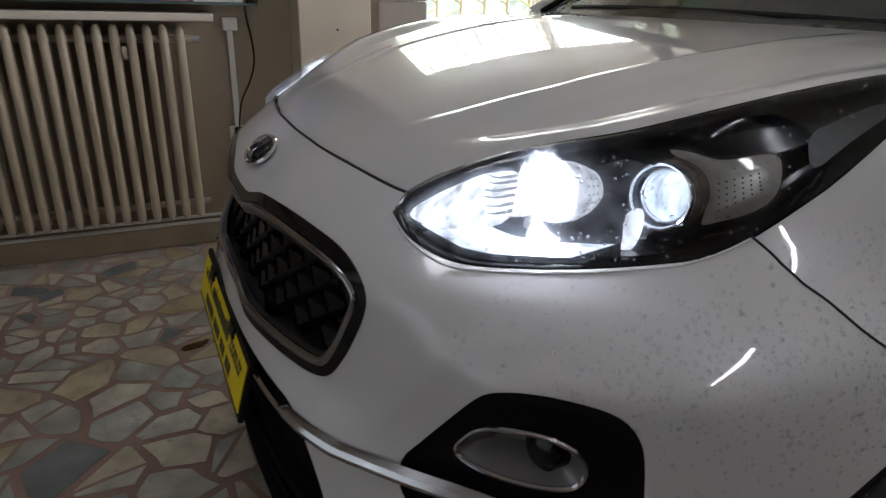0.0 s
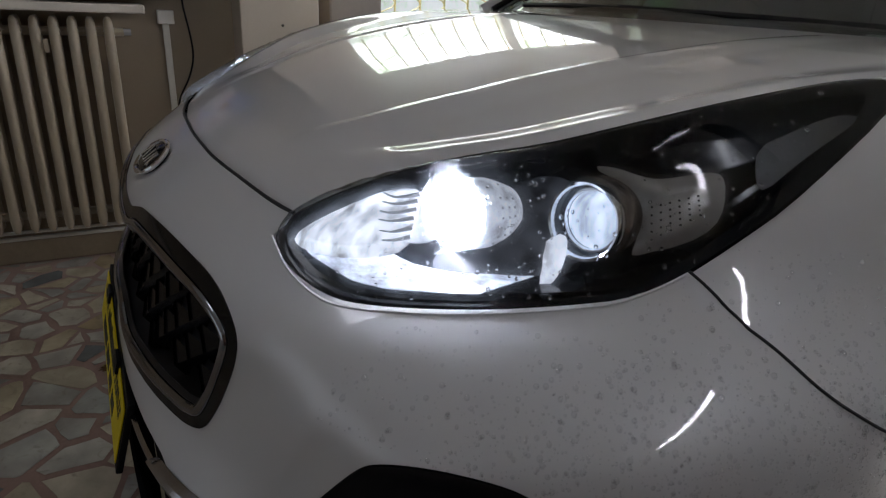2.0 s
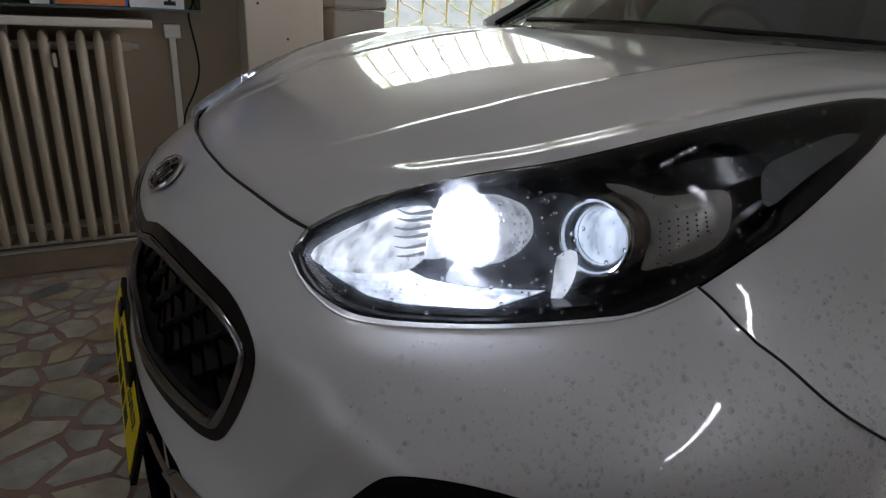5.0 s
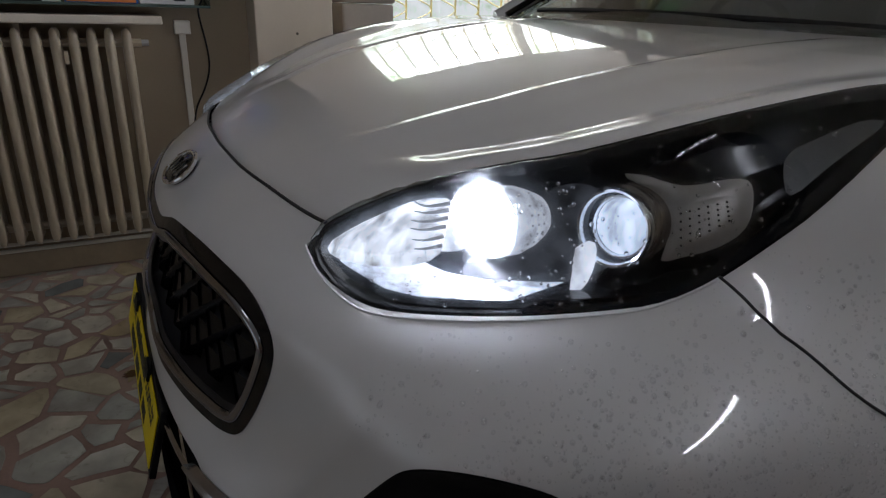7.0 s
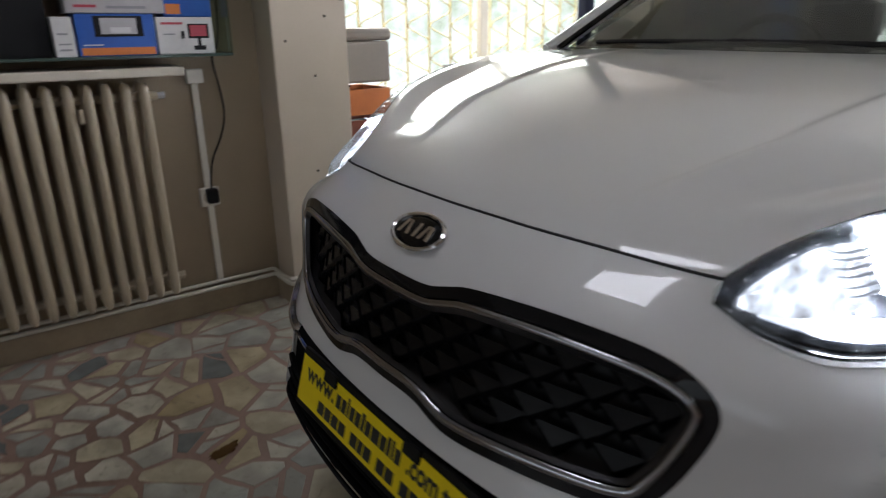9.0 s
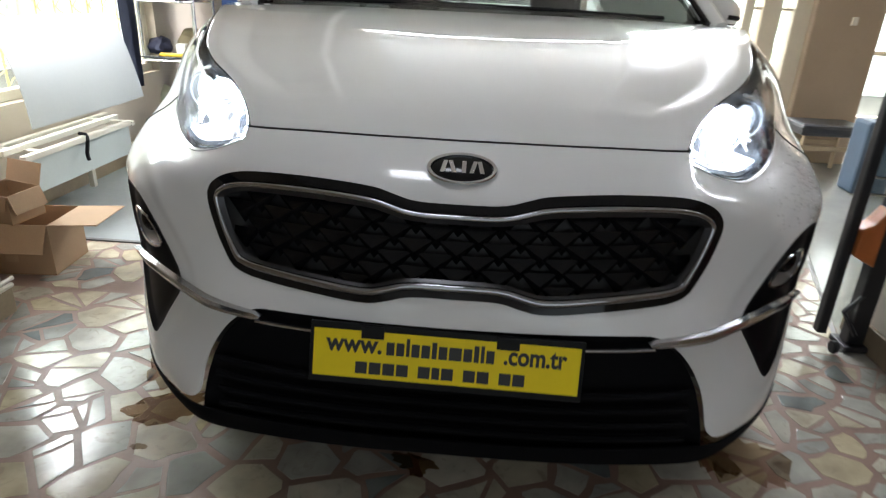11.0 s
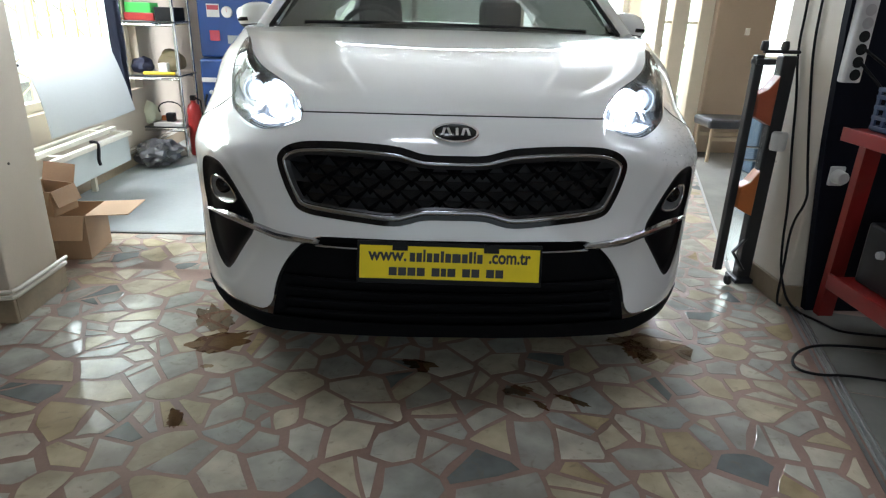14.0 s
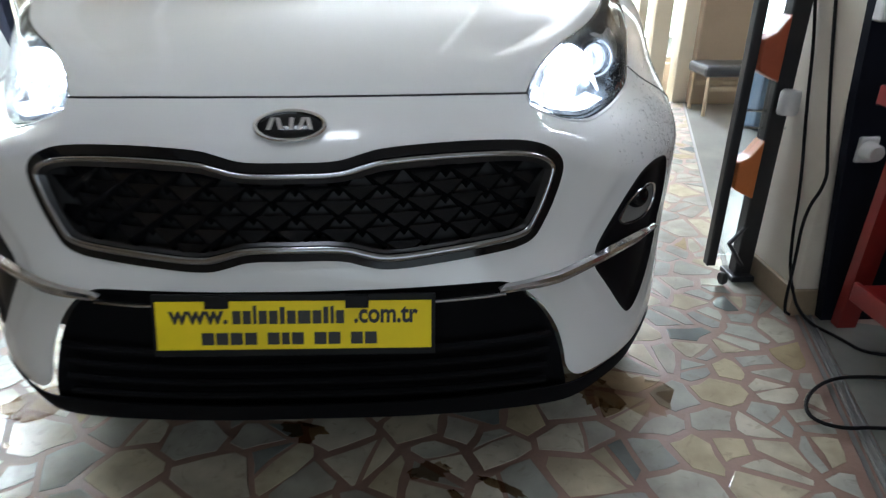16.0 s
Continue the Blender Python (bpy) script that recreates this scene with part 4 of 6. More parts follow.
# cabin: sides, roof, tail and floor of the shell
SIDE = ((.80, .24), (.915, .42), (.930, .75), (.915, .98), (.885, 1.085))
bm, rows = bmesh.new(), []
for y, k in ((1.245, 1.0), (1.7, 1.0), (2.4, 1.0), (3.1, 1.0), (3.5, .995), (4.0, .97), (4.3, .93), (4.44, .86), (4.47, .5), (4.47, 0)):
    rows.append([bm.verts.new((x * k, y, z)) for x, z in SIDE])
for a, b in zip(rows, rows[1:]):
    for i in range(4):
        bm.faces.new((a[i], b[i], b[i + 1], a[i + 1]))
bmesh.ops.remove_doubles(bm, verts=bm.verts, dist=1e-4)
body = thick(bm, .004)
part("body_side", mirrored(body), PAINT, car, smooth=True)
part("body_side", body, PAINT, car, smooth=True)
part("underbody", new_box(-.55, .45, .20, .55, 4.40, .235, bevel=.01), BLACK_MATT, car)
bm, rows = bmesh.new(), []
for y, z, w in ((1.95, 1.565, .60), (2.2, 1.605, .615), (2.7, 1.63, .62), (3.3, 1.62, .61), (3.9, 1.575, .58), (4.15, 1.53, .55)):
    rows.append([bm.verts.new((w * t, y, z - .045 * abs(t) ** 3)) for t in np.linspace(-1, 1, 17)])
for a, b in zip(rows, rows[1:]):
    for i in range(16):
        bm.faces.new((a[i], a[i + 1], b[i + 1], b[i]))
part("roof", thick(bm, .006), PAINT, car, smooth=True)


def pane(name, corners, material, label, n=12, bulge=.05, out=None):
    """A curved sheet between four corners."""
    a, b, c, d = (Vector(q) for q in corners)
    bm, rows = bmesh.new(), []
    nrm = Vector(out) if out else (b - a).cross(d - a).normalized()
    for i in range(n + 1):
        v = i / n
        rows.append([bm.verts.new((a.lerp(b, j / n)).lerp(d.lerp(c, j / n), v) + nrm * bulge * (1 - (2 * j / n - 1) ** 2)) for j in range(n + 1)])
    for r, q in zip(rows, rows[1:]):
        for j in range(n):
            bm.faces.new((r[j], r[j + 1], q[j + 1], q[j]))
    return part(name, thick(bm, .004), material, car, label, True)


shield = pane("windscreen", ((-.735, 1.235, 1.118), (.735, 1.235, 1.118), (.60, 1.97, 1.545), (-.60, 1.97, 1.545)), SHIELD, "dark tinted windscreen", bulge=.075, out=(0, -1, .05))
pane("rear_window", ((.55, 4.15, 1.50), (-.55, 4.15, 1.50), (-.70, 4.44, 1.10), (.70, 4.44, 1.10)), SHIELD, "tinted rear window", bulge=-.03)
for s in (1, -1):
    q = ((s * .885, 1.60, 1.085), (s * .885, 4.20, 1.085), (s * .57, 4.10, 1.50), (s * .60, 2.05, 1.55))
    pane("side_window", q if s < 0 else q, SHIELD, "tinted side windows", bulge=0)
    bm = bmesh.new()
    tube(bm, [(s * .80, 1.20, 1.105), (s * .742, 1.42, 1.235), (s * .66, 1.75, 1.44), (s * .605, 2.0, 1.555), (s * .60, 2.4, 1.59)], [.026, .030, .030, .030, .03], 10)
    part("pillar", bm, PAINT, car, "white windscreen pillar", True)
    bm = bmesh.new()
    tube(bm, [(s * .765, 1.215, 1.115), (s * .705, 1.42, 1.245), (s * .622, 1.75, 1.45), (s * .570, 2.0, 1.56)], .010, 8)
    part("pillar_trim", bm, BLACK_GLOSS, car, "black windscreen edge", True)
    bm = bmesh.new()
    tube(bm, [(s * .56, 4.12, 1.52), (s * .68, 4.36, 1.2), (s * .72, 4.42, 1.06)], .06, 8)
    part("pillar", bm, PAINT, car, "white rear pillar", True)
    # mirror
    place = Matrix.Translation((s * .945, 1.74, 1.147)) @ pose(0, 0, 0, 0, s * 4, s * -8)
    shells = []
    for grow, low in ((1.0, -2), (1.012, -.45)):
        bm = bmesh.new()
        bmesh.ops.create_uvsphere(bm, u_segments=32, v_segments=20, radius=1)
        for v in bm.verts:
            v.co.y = v.co.y * (1.0 if v.co.y < 0 else .35)
            v.co.x = math.copysign(abs(v.co.x) ** .85, v.co.x)
        if low > -1:
            bmesh.ops.delete(bm, geom=[v for v in bm.verts if v.co.z > low], context="VERTS")
        bmesh.ops.transform(bm, matrix=place @ Matrix.Diagonal((.104 * grow, .080 * grow, .070 * grow, 1)), verts=bm.verts)
        shells.append(bm)
    mirror = part("mirror", shells[0], PAINT, car, "white door mirror", True)
    part("mirror_base", shells[1], BLACK_MATT, mirror, "black lower shell", True)
    part("mirror_foot", new_tube([(s * .84, 1.73, 1.075), (s * .91, 1.75, 1.10)], [.035, .03], 10), BLACK_MATT, mirror, smooth=True)
    bm = new_tube([place @ Vector((s * x, -y, -.008)) for x, y in ((.045, .0725), (.070, .0600), (.092, .040))], .010, 8)
    part("mirror_lamp", bm, BLACK_GLOSS, mirror, "dark side repeater", True)
# scuttle and wipers
bm, rows = bmesh.new(), []
for t in np.linspace(-1, 1, 31):
    x = .80 * t
    y = 1.155 + .09 * t * t
    rows.append([bm.verts.new((x, y + d, (1.108 if abs(t) < .9 else 1.104) + h - .012 * abs(t) ** 4)) for d, h in ((.0, -.012), (.02, .0), (.10, .006), (.13, -.01))])
for a, b in zip(rows, rows[1:]):
    for i in range(3):
        bm.faces.new((a[i], b[i], b[i + 1], a[i + 1]))
part("scuttle", thick(bm, .004), BLACK_MATT, car, "black scuttle panel", True)
for pts in (((.62, 1.235, 1.128), (.2, 1.20, 1.138), (-.15, 1.21, 1.142)), ((.02, 1.205, 1.138), (-.35, 1.215, 1.140), (-.62, 1.245, 1.135))):
    part("wiper", new_tube(pts, .009, 6), BLACK_MATT, car, "black wiper arm", True)
# seats and wheel seen dimly through the screen
CLOTH = mat("dark_seat_cloth", (.03, .03, .032), .8)
part("dashboard", new_box(-.70, 1.40, .88, .70, 1.85, 1.10, bevel=.05), CLOTH, car)
for x in (-.37, .37):
    part("front_seat", new_box(x - .25, 2.35, .45, x + .25, 2.50, 1.06, bevel=.05), CLOTH, car)
    part("headrest", new_box(x - .13, 2.40, 1.07, x + .13, 2.49, 1.27, bevel=.04), CLOTH, car)
bm = new_tube([(-.37 + .18 * math.cos(a), 1.93 - .05 * math.sin(a), 1.04 + .17 * math.sin(a)) for a in np.linspace(0, 2 * math.pi, 33)[:-1]], .014, 8, True)
part("steering_wheel", bm, CLOTH, car, smooth=True)
part("inner_mirror", new_box(-.12, 1.90, 1.40, .12, 1.92, 1.46, bevel=.008), CLOTH, car)
# ---------------------------------------------------------------- the workshop
WX = -1.86                      # face of the radiator wall
setting("ground", new_box(-40, -40, -.30, 40, 60, -.06), mat("outdoor_ground", (.16, .15, .12), .8, spread=.3, scale=2), "earth and paving outside the workshop", "ground")
setting("floor", new_box(-2.56, -5.0, -.06, 4.2, 5.0, -.0010), MORTAR, "crazy-paved polished marble floor in rosy mortar", "floor")
setting("wall_west", new_box(WX - .22, -5.0, 0, WX, .57, 3.0), WALL_SHADED, "cream painted wall behind the radiator", "wall")
setting("wall_east", new_box(4.0, -5.0, 0, 4.2, 4.8, 3.0), WALL_SHADED, "cream painted side wall", "wall")
setting("ceiling", new_box(-2.7, -5.2, 3.0, 4.2, 5.2, 3.12), CEIL, "white painted ceiling", "ceiling")
setting("column_west", new_box(-2.36, .565, 0, -1.685, .90, 3.0, bevel=.006), COLUMN, "beige painted square column", "column")
setting("column_east", new_box(1.535, .82, 0, 2.0, 1.25, 3.0, bevel=.006), COLUMN_LIT, "beige painted square column", "column")


def wall_with_openings(name, axis, at, depth, span, openings, top, label):
    """A wall pierced by windows (u0, u1, v0, v1), listed along it."""
    bm = bmesh.new()

    def put(u0, u1, v0, v1):
        if u1 - u0 > .001 and v1 - v0 > .001:
            box(bm, at - depth, u0, v0, at, u1, v1) if axis == "x" else box(bm, u0, at, v0, u1, at + depth, v1)
    u = span[0]
    for u0, u1, v0, v1 in openings:
        put(u, u0, 0, top)
        put(u0, u1, 0, v0)
        put(u0, u1, v1, top)
        u = u1
    put(u, span[1], 0, top)
    # lighter copy of the wall paint: window light on it is in the colour
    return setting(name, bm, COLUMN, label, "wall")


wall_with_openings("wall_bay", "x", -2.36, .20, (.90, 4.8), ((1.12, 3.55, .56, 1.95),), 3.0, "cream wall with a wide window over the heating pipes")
wall_with_openings("wall_south", "y", -5.2, .20, (-2.08, 4.2), ((-1.6, 3.6, .12, 2.5),), 3.0, "unseen cream wall with an added front window")
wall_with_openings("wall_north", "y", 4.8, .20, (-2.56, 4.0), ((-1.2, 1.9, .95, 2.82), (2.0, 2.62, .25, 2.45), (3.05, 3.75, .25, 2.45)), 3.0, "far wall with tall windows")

FRAME = mat("cream_window_frame", (.62, .56, .44), .4, spread=.05)
BARS = mat("yellow_grille_paint", (.66, .56, .24), .4, spread=.1)


def window(name, axis, at, u0, u1, v0, v1, mullions, rails, label):
    """Frame, mullions and panes in one opening."""
    def bar(a0, a1, b0, b1, d=.05):
        return new_box(at - d / 2, a0, b0, at + d / 2, a1, b1, bevel=.004) if axis == "x" else new_box(a0, at - d / 2, b0, a1, at + d / 2, b1, bevel=.004)
    w = .055
    bm = bmesh.new()
    for q in ((u0, u1, v0, v0 + w), (u0, u1, v1 - w, v1), (u0, u0 + w, v0 + w, v1 - w), (u1 - w, u1, v0 + w, v1 - w)):
        if axis == "x":
            box(bm, at - .03, q[0], q[2], at + .03, q[1], q[3], bevel=.004)
        else:
            box(bm, q[0], at - .03, q[2], q[1], at + .03, q[3], bevel=.004)
    ob = setting(name, bm, FRAME, label, "window")
    us = [u0 + w] + list(mullions) + [u1 - w]
    for m in mullions:
        part("mullion", bar(m - .03, m + .03, v0 + w, v1 - w), FRAME, ob)
    for a, b in zip(us, us[1:]):
        for r in rails:
            part("glazing_bar", bar(a + .03, b - .03, r - .02, r + .02, .04), FRAME, ob)
        p = part("pane", bar(a, b, v0 + w, v1 - w, .004), PANE, ob)
        p.visible_shadow = False
    return ob


w1 = window("window_1", "x", -2.45, 1.12, 3.55, .56, 1.95, (2.30,), (), "wide window with a cream frame and yellow curved grille outside")
window("window_2", "y", 4.88, -1.2, 1.9, .95, 2.82, (-.2, .85), (1.9,), "bright far window with a cream frame")
window("window_3", "y", 4.88, 2.0, 2.62, .25, 2.45, (), (.95,), "tall bright window with one cross rail")
window("window_4", "y", 4.88, 3.05, 3.75, .25, 2.45, (), (.85,), "tall bright window with greenery behind")

# unseen window, added only to let the front fill light in
window("window_added", "y", -5.1, -1.6, 3.6, .12, 2.5, (-.3, 1.0, 2.3), (), "unseen front window with a cream frame, added for fill light")

# the yellow grille outside the bay window: uprights and curved links
guard = thing("window_grille", (-2.62, 2.3, .5), "yellow painted steel grille with curved links outside the window", "window grille")
for y in np.arange(1.15, 3.6, .17):
    part("upright", new_tube([(0, y - 2.3, .05), (0, y - 2.3, 1.5)], .007, 6), BARS, guard, smooth=True)
for y in np.arange(1.15, 3.5, .17):
    bm = bmesh.new()
    for z in np.arange(.1, 1.4, .2):
        tube(bm, [(.012, y - 2.3 + .085 * (1 + math.sin(a)), z + .2 * k / 8) for k, a in enumerate(np.linspace(-math.pi / 2, 1.5 * math.pi, 9))], .0045, 5)
    part("curved_link", bm, BARS, guard, smooth=True)

# skirting, pipe on it
for name, b in (("baseboard_west", (WX, -5.0, 0, WX + .018, .547, .10)), ("baseboard_column", (-1.685, .565, 0, -1.667, .918, .10)),
                ("baseboard_column_south", (WX + .018, .547, 0, -1.667, .565, .10)), ("baseboard_bay", (-2.36, .90, 0, -2.342, 4.80, .10)), ("baseboard_east", (1.517, .82, 0, 1.535, 1.25, .10)), ("baseboard_east_south", (1.517, .802, 0, 2.0, .82, .10))):
    setting(name, new_box(*b, bevel=.003), SKIRT, "polished marble skirting", "baseboard")
pipe = thing("heating_pipe", (WX, 0, .11), "thin white heating pipe along the skirting", "pipe")
part("run", new_tube([(.018, -4.9, 0), (.018, .50, .0), (.020, .528, .002), (.034, .538, .004), (.165, .538, .004), (.193, .545, .004), (.200, .570, .004), (.200, .91, .004)], .0095, 8), PIPE_W, pipe, smooth=True)
part("run", new_tube([(.018, -4.9, .028), (.018, .49, .028), (.020, .518, .030), (.034, .530, .032), (.165, .530, .032), (.201, .540, .032), (.209, .570, .032), (.209, .91, .032)], .008, 8), PIPE_W, pipe, smooth=True)

bay_pipe = thing("heating_pipe", (-2.342, 2.0, .112), "white heating pipes along the skirting under the window", "pipe")
for x, z, r in ((.004, .0, .0095), (.003, .026, .008)):
    part("run", new_tube([(x, -1.09, z), (x, 2.7, z)], r, 8), PIPE_W, bay_pipe, smooth=True)

# what lies outside the windows: a pale sunlit garden wall and leaves, far enough off to be a plain ground of light


def outdoors(name, corners, tones, power, sky, label):
    """A glowing plain backdrop: soft patches of leaf and wall, with the brighter sky above them."""
    m = bpy.data.materials.new(name)
    m.use_nodes = True
    t = m.node_tree
    t.nodes.clear()
    n, l = t.nodes.new, t.links.new
    co, a, ramp, em, out = (n(k) for k in ("ShaderNodeTexCoord", "ShaderNodeTexNoise", "ShaderNodeValToRGB", "ShaderNodeEmission", "ShaderNodeOutputMaterial"))
    a.inputs["Scale"].default_value, a.inputs["Detail"].default_value, a.inputs["Roughness"].default_value = 1.3, 9, .68
    for i, (at, c) in enumerate(tones):
        e = ramp.color_ramp.elements[i] if i < 2 else ramp.color_ramp.elements.new(at)
        e.position, e.color = at, (*c, 1)
    l(co.outputs["Object"], a.inputs["Vector"])
    l(a.outputs[0], ramp.inputs[0])
    l(ramp.outputs[0], em.inputs[0])
    sep, rise = n("ShaderNodeSeparateXYZ"), n("ShaderNodeMapRange")
    rise.inputs["From Min"].default_value, rise.inputs["From Max"].default_value = 2.0, 3.0
    rise.inputs["To Min"].default_value, rise.inputs["To Max"].default_value = power, sky
    l(co.outputs["Object"], sep.inputs[0])
    l(sep.outputs["Z"], rise.inputs["Value"])
    l(rise.outputs[0], em.inputs[1])
    l(em.outputs[0], out.inputs[0])
    bm = bmesh.new()
    bm.faces.new([bm.verts.new(c) for c in corners])
    return setting(name, bm, m, label, "backdrop")


LEAFY = ((.30, (.22, .32, .16)), (.43, (.55, .62, .48)), (.55, (.88, .90, .86)), (.72, (.70, .70, .64)))
outdoors("backdrop_west", ((-6.5, -3, -.05), (-6.5, 12, -.05), (-6.5, 12, 6), (-6.5, -3, 6)), LEAFY, 1.7, 15.0, "bright garden wall and leaves outside")
outdoors("backdrop_north", ((-7, 9.5, -.05), (10, 9.5, -.05), (10, 9.5, 6), (-7, 9.5, 6)), LEAFY, 3.2, 8.0, "bright leaves and sky outside")
# dim ground of light behind the added front window
outdoors("backdrop_south", ((-6, -9, -.05), (6, -9, -.05), (6, -9, 5), (-6, -9, 5)), LEAFY, .5, .6, "dim backdrop outside the added front window")
# ---------------------------------------------------------------- along the radiator wall
random.seed(11)
rad = thing("radiator", (WX, -.44, 0), "old ivory cast-iron column radiator under a white sill", "radiator")


def rib():
    """One radiator section: two joined upright tubes with rounded ends."""
    bm = bmesh.new()
    for x in (.055, .135):
        tube(bm, [(x, 0, .175), (x, 0, .19), (x, 0, .22), (x, 0, .96), (x, 0, .995), (x, 0, 1.008)], [.009, .0165, .0185, .0185, .0155, .008], 10)
    for z in (.235, .955):
        tube(bm, [(.05, 0, z), (.14, 0, z)], .021, 8)
    return bm


first = part("rib", rib(), IVORY, rad, smooth=True)
for k in range(1, 24):
    ob = first if k == 1 else new("rib", first.data)
    ob.parent = rad
    ob.location = (0, .575 - k * .0615, 0)
for z in (.235, .955):
    part("collector", new_tube([(.095, -.9, z), (.095, .565, z)], .017, 8), IVORY, rad, smooth=True)
part("valve", new_tube([(.095, .565, .955), (.095, .592, .955)], .013, 8), SILVER, rad, smooth=True)
part("tag", new_box(.158, -.235, .87, .161, -.205, .95, bevel=.001), mat("paper_tag", (.5, .48, .44), .6), rad, "small paper tag")
part("bleed_key", new_box(.150, .29, .88, .162, .305, .93, bevel=.002), IVORY, rad)

sill = tagged(part("radiator_shelf", new_box(WX + .002, -1.6, 1.030, WX + .222, .205, 1.062, bevel=.006), mat("cream_shelf_paint", (.50, .45, .37), .4, dirt=(.4, .33, .24), dirt_scale=4), None), "cream painted shelf above the radiator", "shelf")
for y in (-1.2, -.3):
    part("bracket", new_box(WX + .004, y, .99, WX + .10, y + .02, 1.03), IVORY, sill)

GREEN_GLASS = glass("green_edge_glass", (.70, .80, .74))
case = thing("glass_shelf", (WX, -.6, 1.10), "glass display shelf with dark green edges holding boxed goods", "display shelf")
part("glass_base", new_box(.002, -1.0, -.006, .235, .985, .004, bevel=.001), mat("dark_glass_edge", (.05, .075, .065), .15, coat=.5), case)
part("glass_side", new_box(.002, .978, .004, .235, .985, .399, bevel=.001), GREEN_GLASS, case)
# out-of-view board, added to keep ceiling light off the boxed goods
part("shade_board", new_box(.002, -1.0, .40, .26, .985, .42, bevel=.002), mat("dark_shade_board", (.05, .04, .03), .5), case, "unseen dark board added to shade the boxed goods")

CARD_BLACK = mat("black_carton", (.009, .009, .010), .6, spec=.2)
CARD_BLUE = mat("blue_carton", (.015, .085, .36), .4, spread=.15)
CARD_ORANGE = mat("orange_carton", (.55, .16, .03), .45)
CARD_WHITE = mat("white_carton", (.56, .55, .54), .45)
CARD_GREY = mat("grey_carton", (.40, .38, .38), .45)
PRINT_RED = mat("red_print", (.40, .05, .07), .45)
PRINT_GREY = mat("grey_print", (.25, .25, .26), .5)


def carton(name, y0, y1, z0, z1, base, label, prints, depth=.14, back=.06):
    """A boxed product on the glass shelf, front towards the room, with flat printed fields (y0, y1, z0, z1 as shares, and a material)."""
    x1 = WX + back + depth
    ob = tagged(part(name, new_box(WX + back, y0, z0, x1, y1, z1, bevel=.002), base), label, "box", "boxed goods on the shelf")
    for i, (a0, a1, b0, b1, m) in enumerate(prints):
        w, h = y1 - y0, z1 - z0
        part("print", new_box(x1 - .001, y0 + a0 * w, z0 + b0 * h, x1 + .0008 + .0004 * i, y0 + a1 * w, z0 + b1 * h), m, ob)
    return ob


zb = 1.104
carton("carton", -.75, -.19, zb, zb + .34, CARD_BLACK, "black carton with pale print on the glass shelf", [(.3, .62, .30, .33, PRINT_GREY), (.3, .62, .45, .48, PRINT_GREY), (.3, .6, .60, .63, PRINT_GREY), (.3, .55, .15, .18, PRINT_GREY), (.72, .85, .55, .75, PRINT_GREY)], .16, .02)
carton("carton", -.185, -.125, zb, zb + .125, CARD_WHITE, "narrow white carton with grey print", [(.2, .8, .15, .2, PRINT_GREY), (.2, .8, .3, .34, PRINT_GREY), (.2, .7, .55, .6, PRINT_GREY)], .13, .08)
carton("carton", -.115, .130, zb, zb + .135, CARD_BLUE, "blue carton with an orange band and a clear window", [(.03, .97, .02, .20, CARD_ORANGE), (.22, .84, .46, .95, CARD_BLACK), (.30, .76, .52, .90, CARD_GREY), (.42, .68, .55, .68, CARD_WHITE), (.06, .3, .25, .28, CARD_WHITE)])
carton("carton", .135, .330, zb, zb + .125, CARD_WHITE, "white carton printed with a small red screen", [(.54, .92, .42, .82, CARD_BLACK), (.58, .88, .48, .78, PRINT_RED), (.62, .84, .10, .22, CARD_BLACK), (.70, .76, .22, .42, CARD_BLACK), (.08, .46, .80, .86, PRINT_RED), (.42, .47, .42, .62, CARD_BLACK), (.1, .3, .52, .56, PRINT_GREY)])
carton("carton", -.135, .170, zb + .137, zb + .28, CARD_GREY, "grey carton with a picture of a mirror", [(.42, .92, .42, .72, CARD_BLACK), (.45, .60, .46, .68, CARD_WHITE), (.60, .75, .46, .68, PRINT_RED), (.75, .90, .46, .68, CARD_WHITE), (.08, .3, .12, .18, PRINT_RED), (.4, .8, .10, .16, PRINT_GREY)])
carton("carton", .175, .345, zb + .127, zb + .30, CARD_BLUE, "bright blue carton with an orange spot", [(.05, .35, .05, .25, CARD_ORANGE), (.05, .4, .5, .62, CARD_WHITE)], .10)

conduit = thing("wall_conduit", (WX, .290, 0), "cream surface conduit with a wall socket and junction box", "conduit")
part("trunking", new_box(0, -.013, .135, .013, .013, 1.005, bevel=.003), PIPE_W, conduit)
part("junction_box", new_box(0, -.030, .985, .030, .034, 1.040, bevel=.004), PIPE_W, conduit)
sock = part("socket", new_box(0, -.040, .480, .022, .040, .560, bevel=.006), PIPE_W, conduit, "cream wall socket")
part("socket_ring", new_tube([(.022, .024 * math.cos(a), .52 + .024 * math.sin(a)) for a in np.linspace(0, 2 * math.pi, 17)[:-1]], .003, 6, True), IVORY, sock, smooth=True)
cable = thing("power_cable", (WX, .30, .52), "thin black cable from the shelf to the socket", "cable")
plug = part("plug", new_box(.022, -.030, -.022, .062, .018, .040, bevel=.008), BLACK_MATT, cable, "black plug")
line = [(.045, -.008, .035), (.045, -.004, .09), (.05, .012, .17), (.05, .055, .24), (.05, .085, .33), (.05, .080, .42), (.055, .062, .52), (.06, .055, .575), (.08, .078, .60), (.11, .083, .70), (.11, .083, .95)]
part("lead", new_tube(rounded(line, False, .02), .0042, 6), BLACK_MATT, cable, smooth=True)
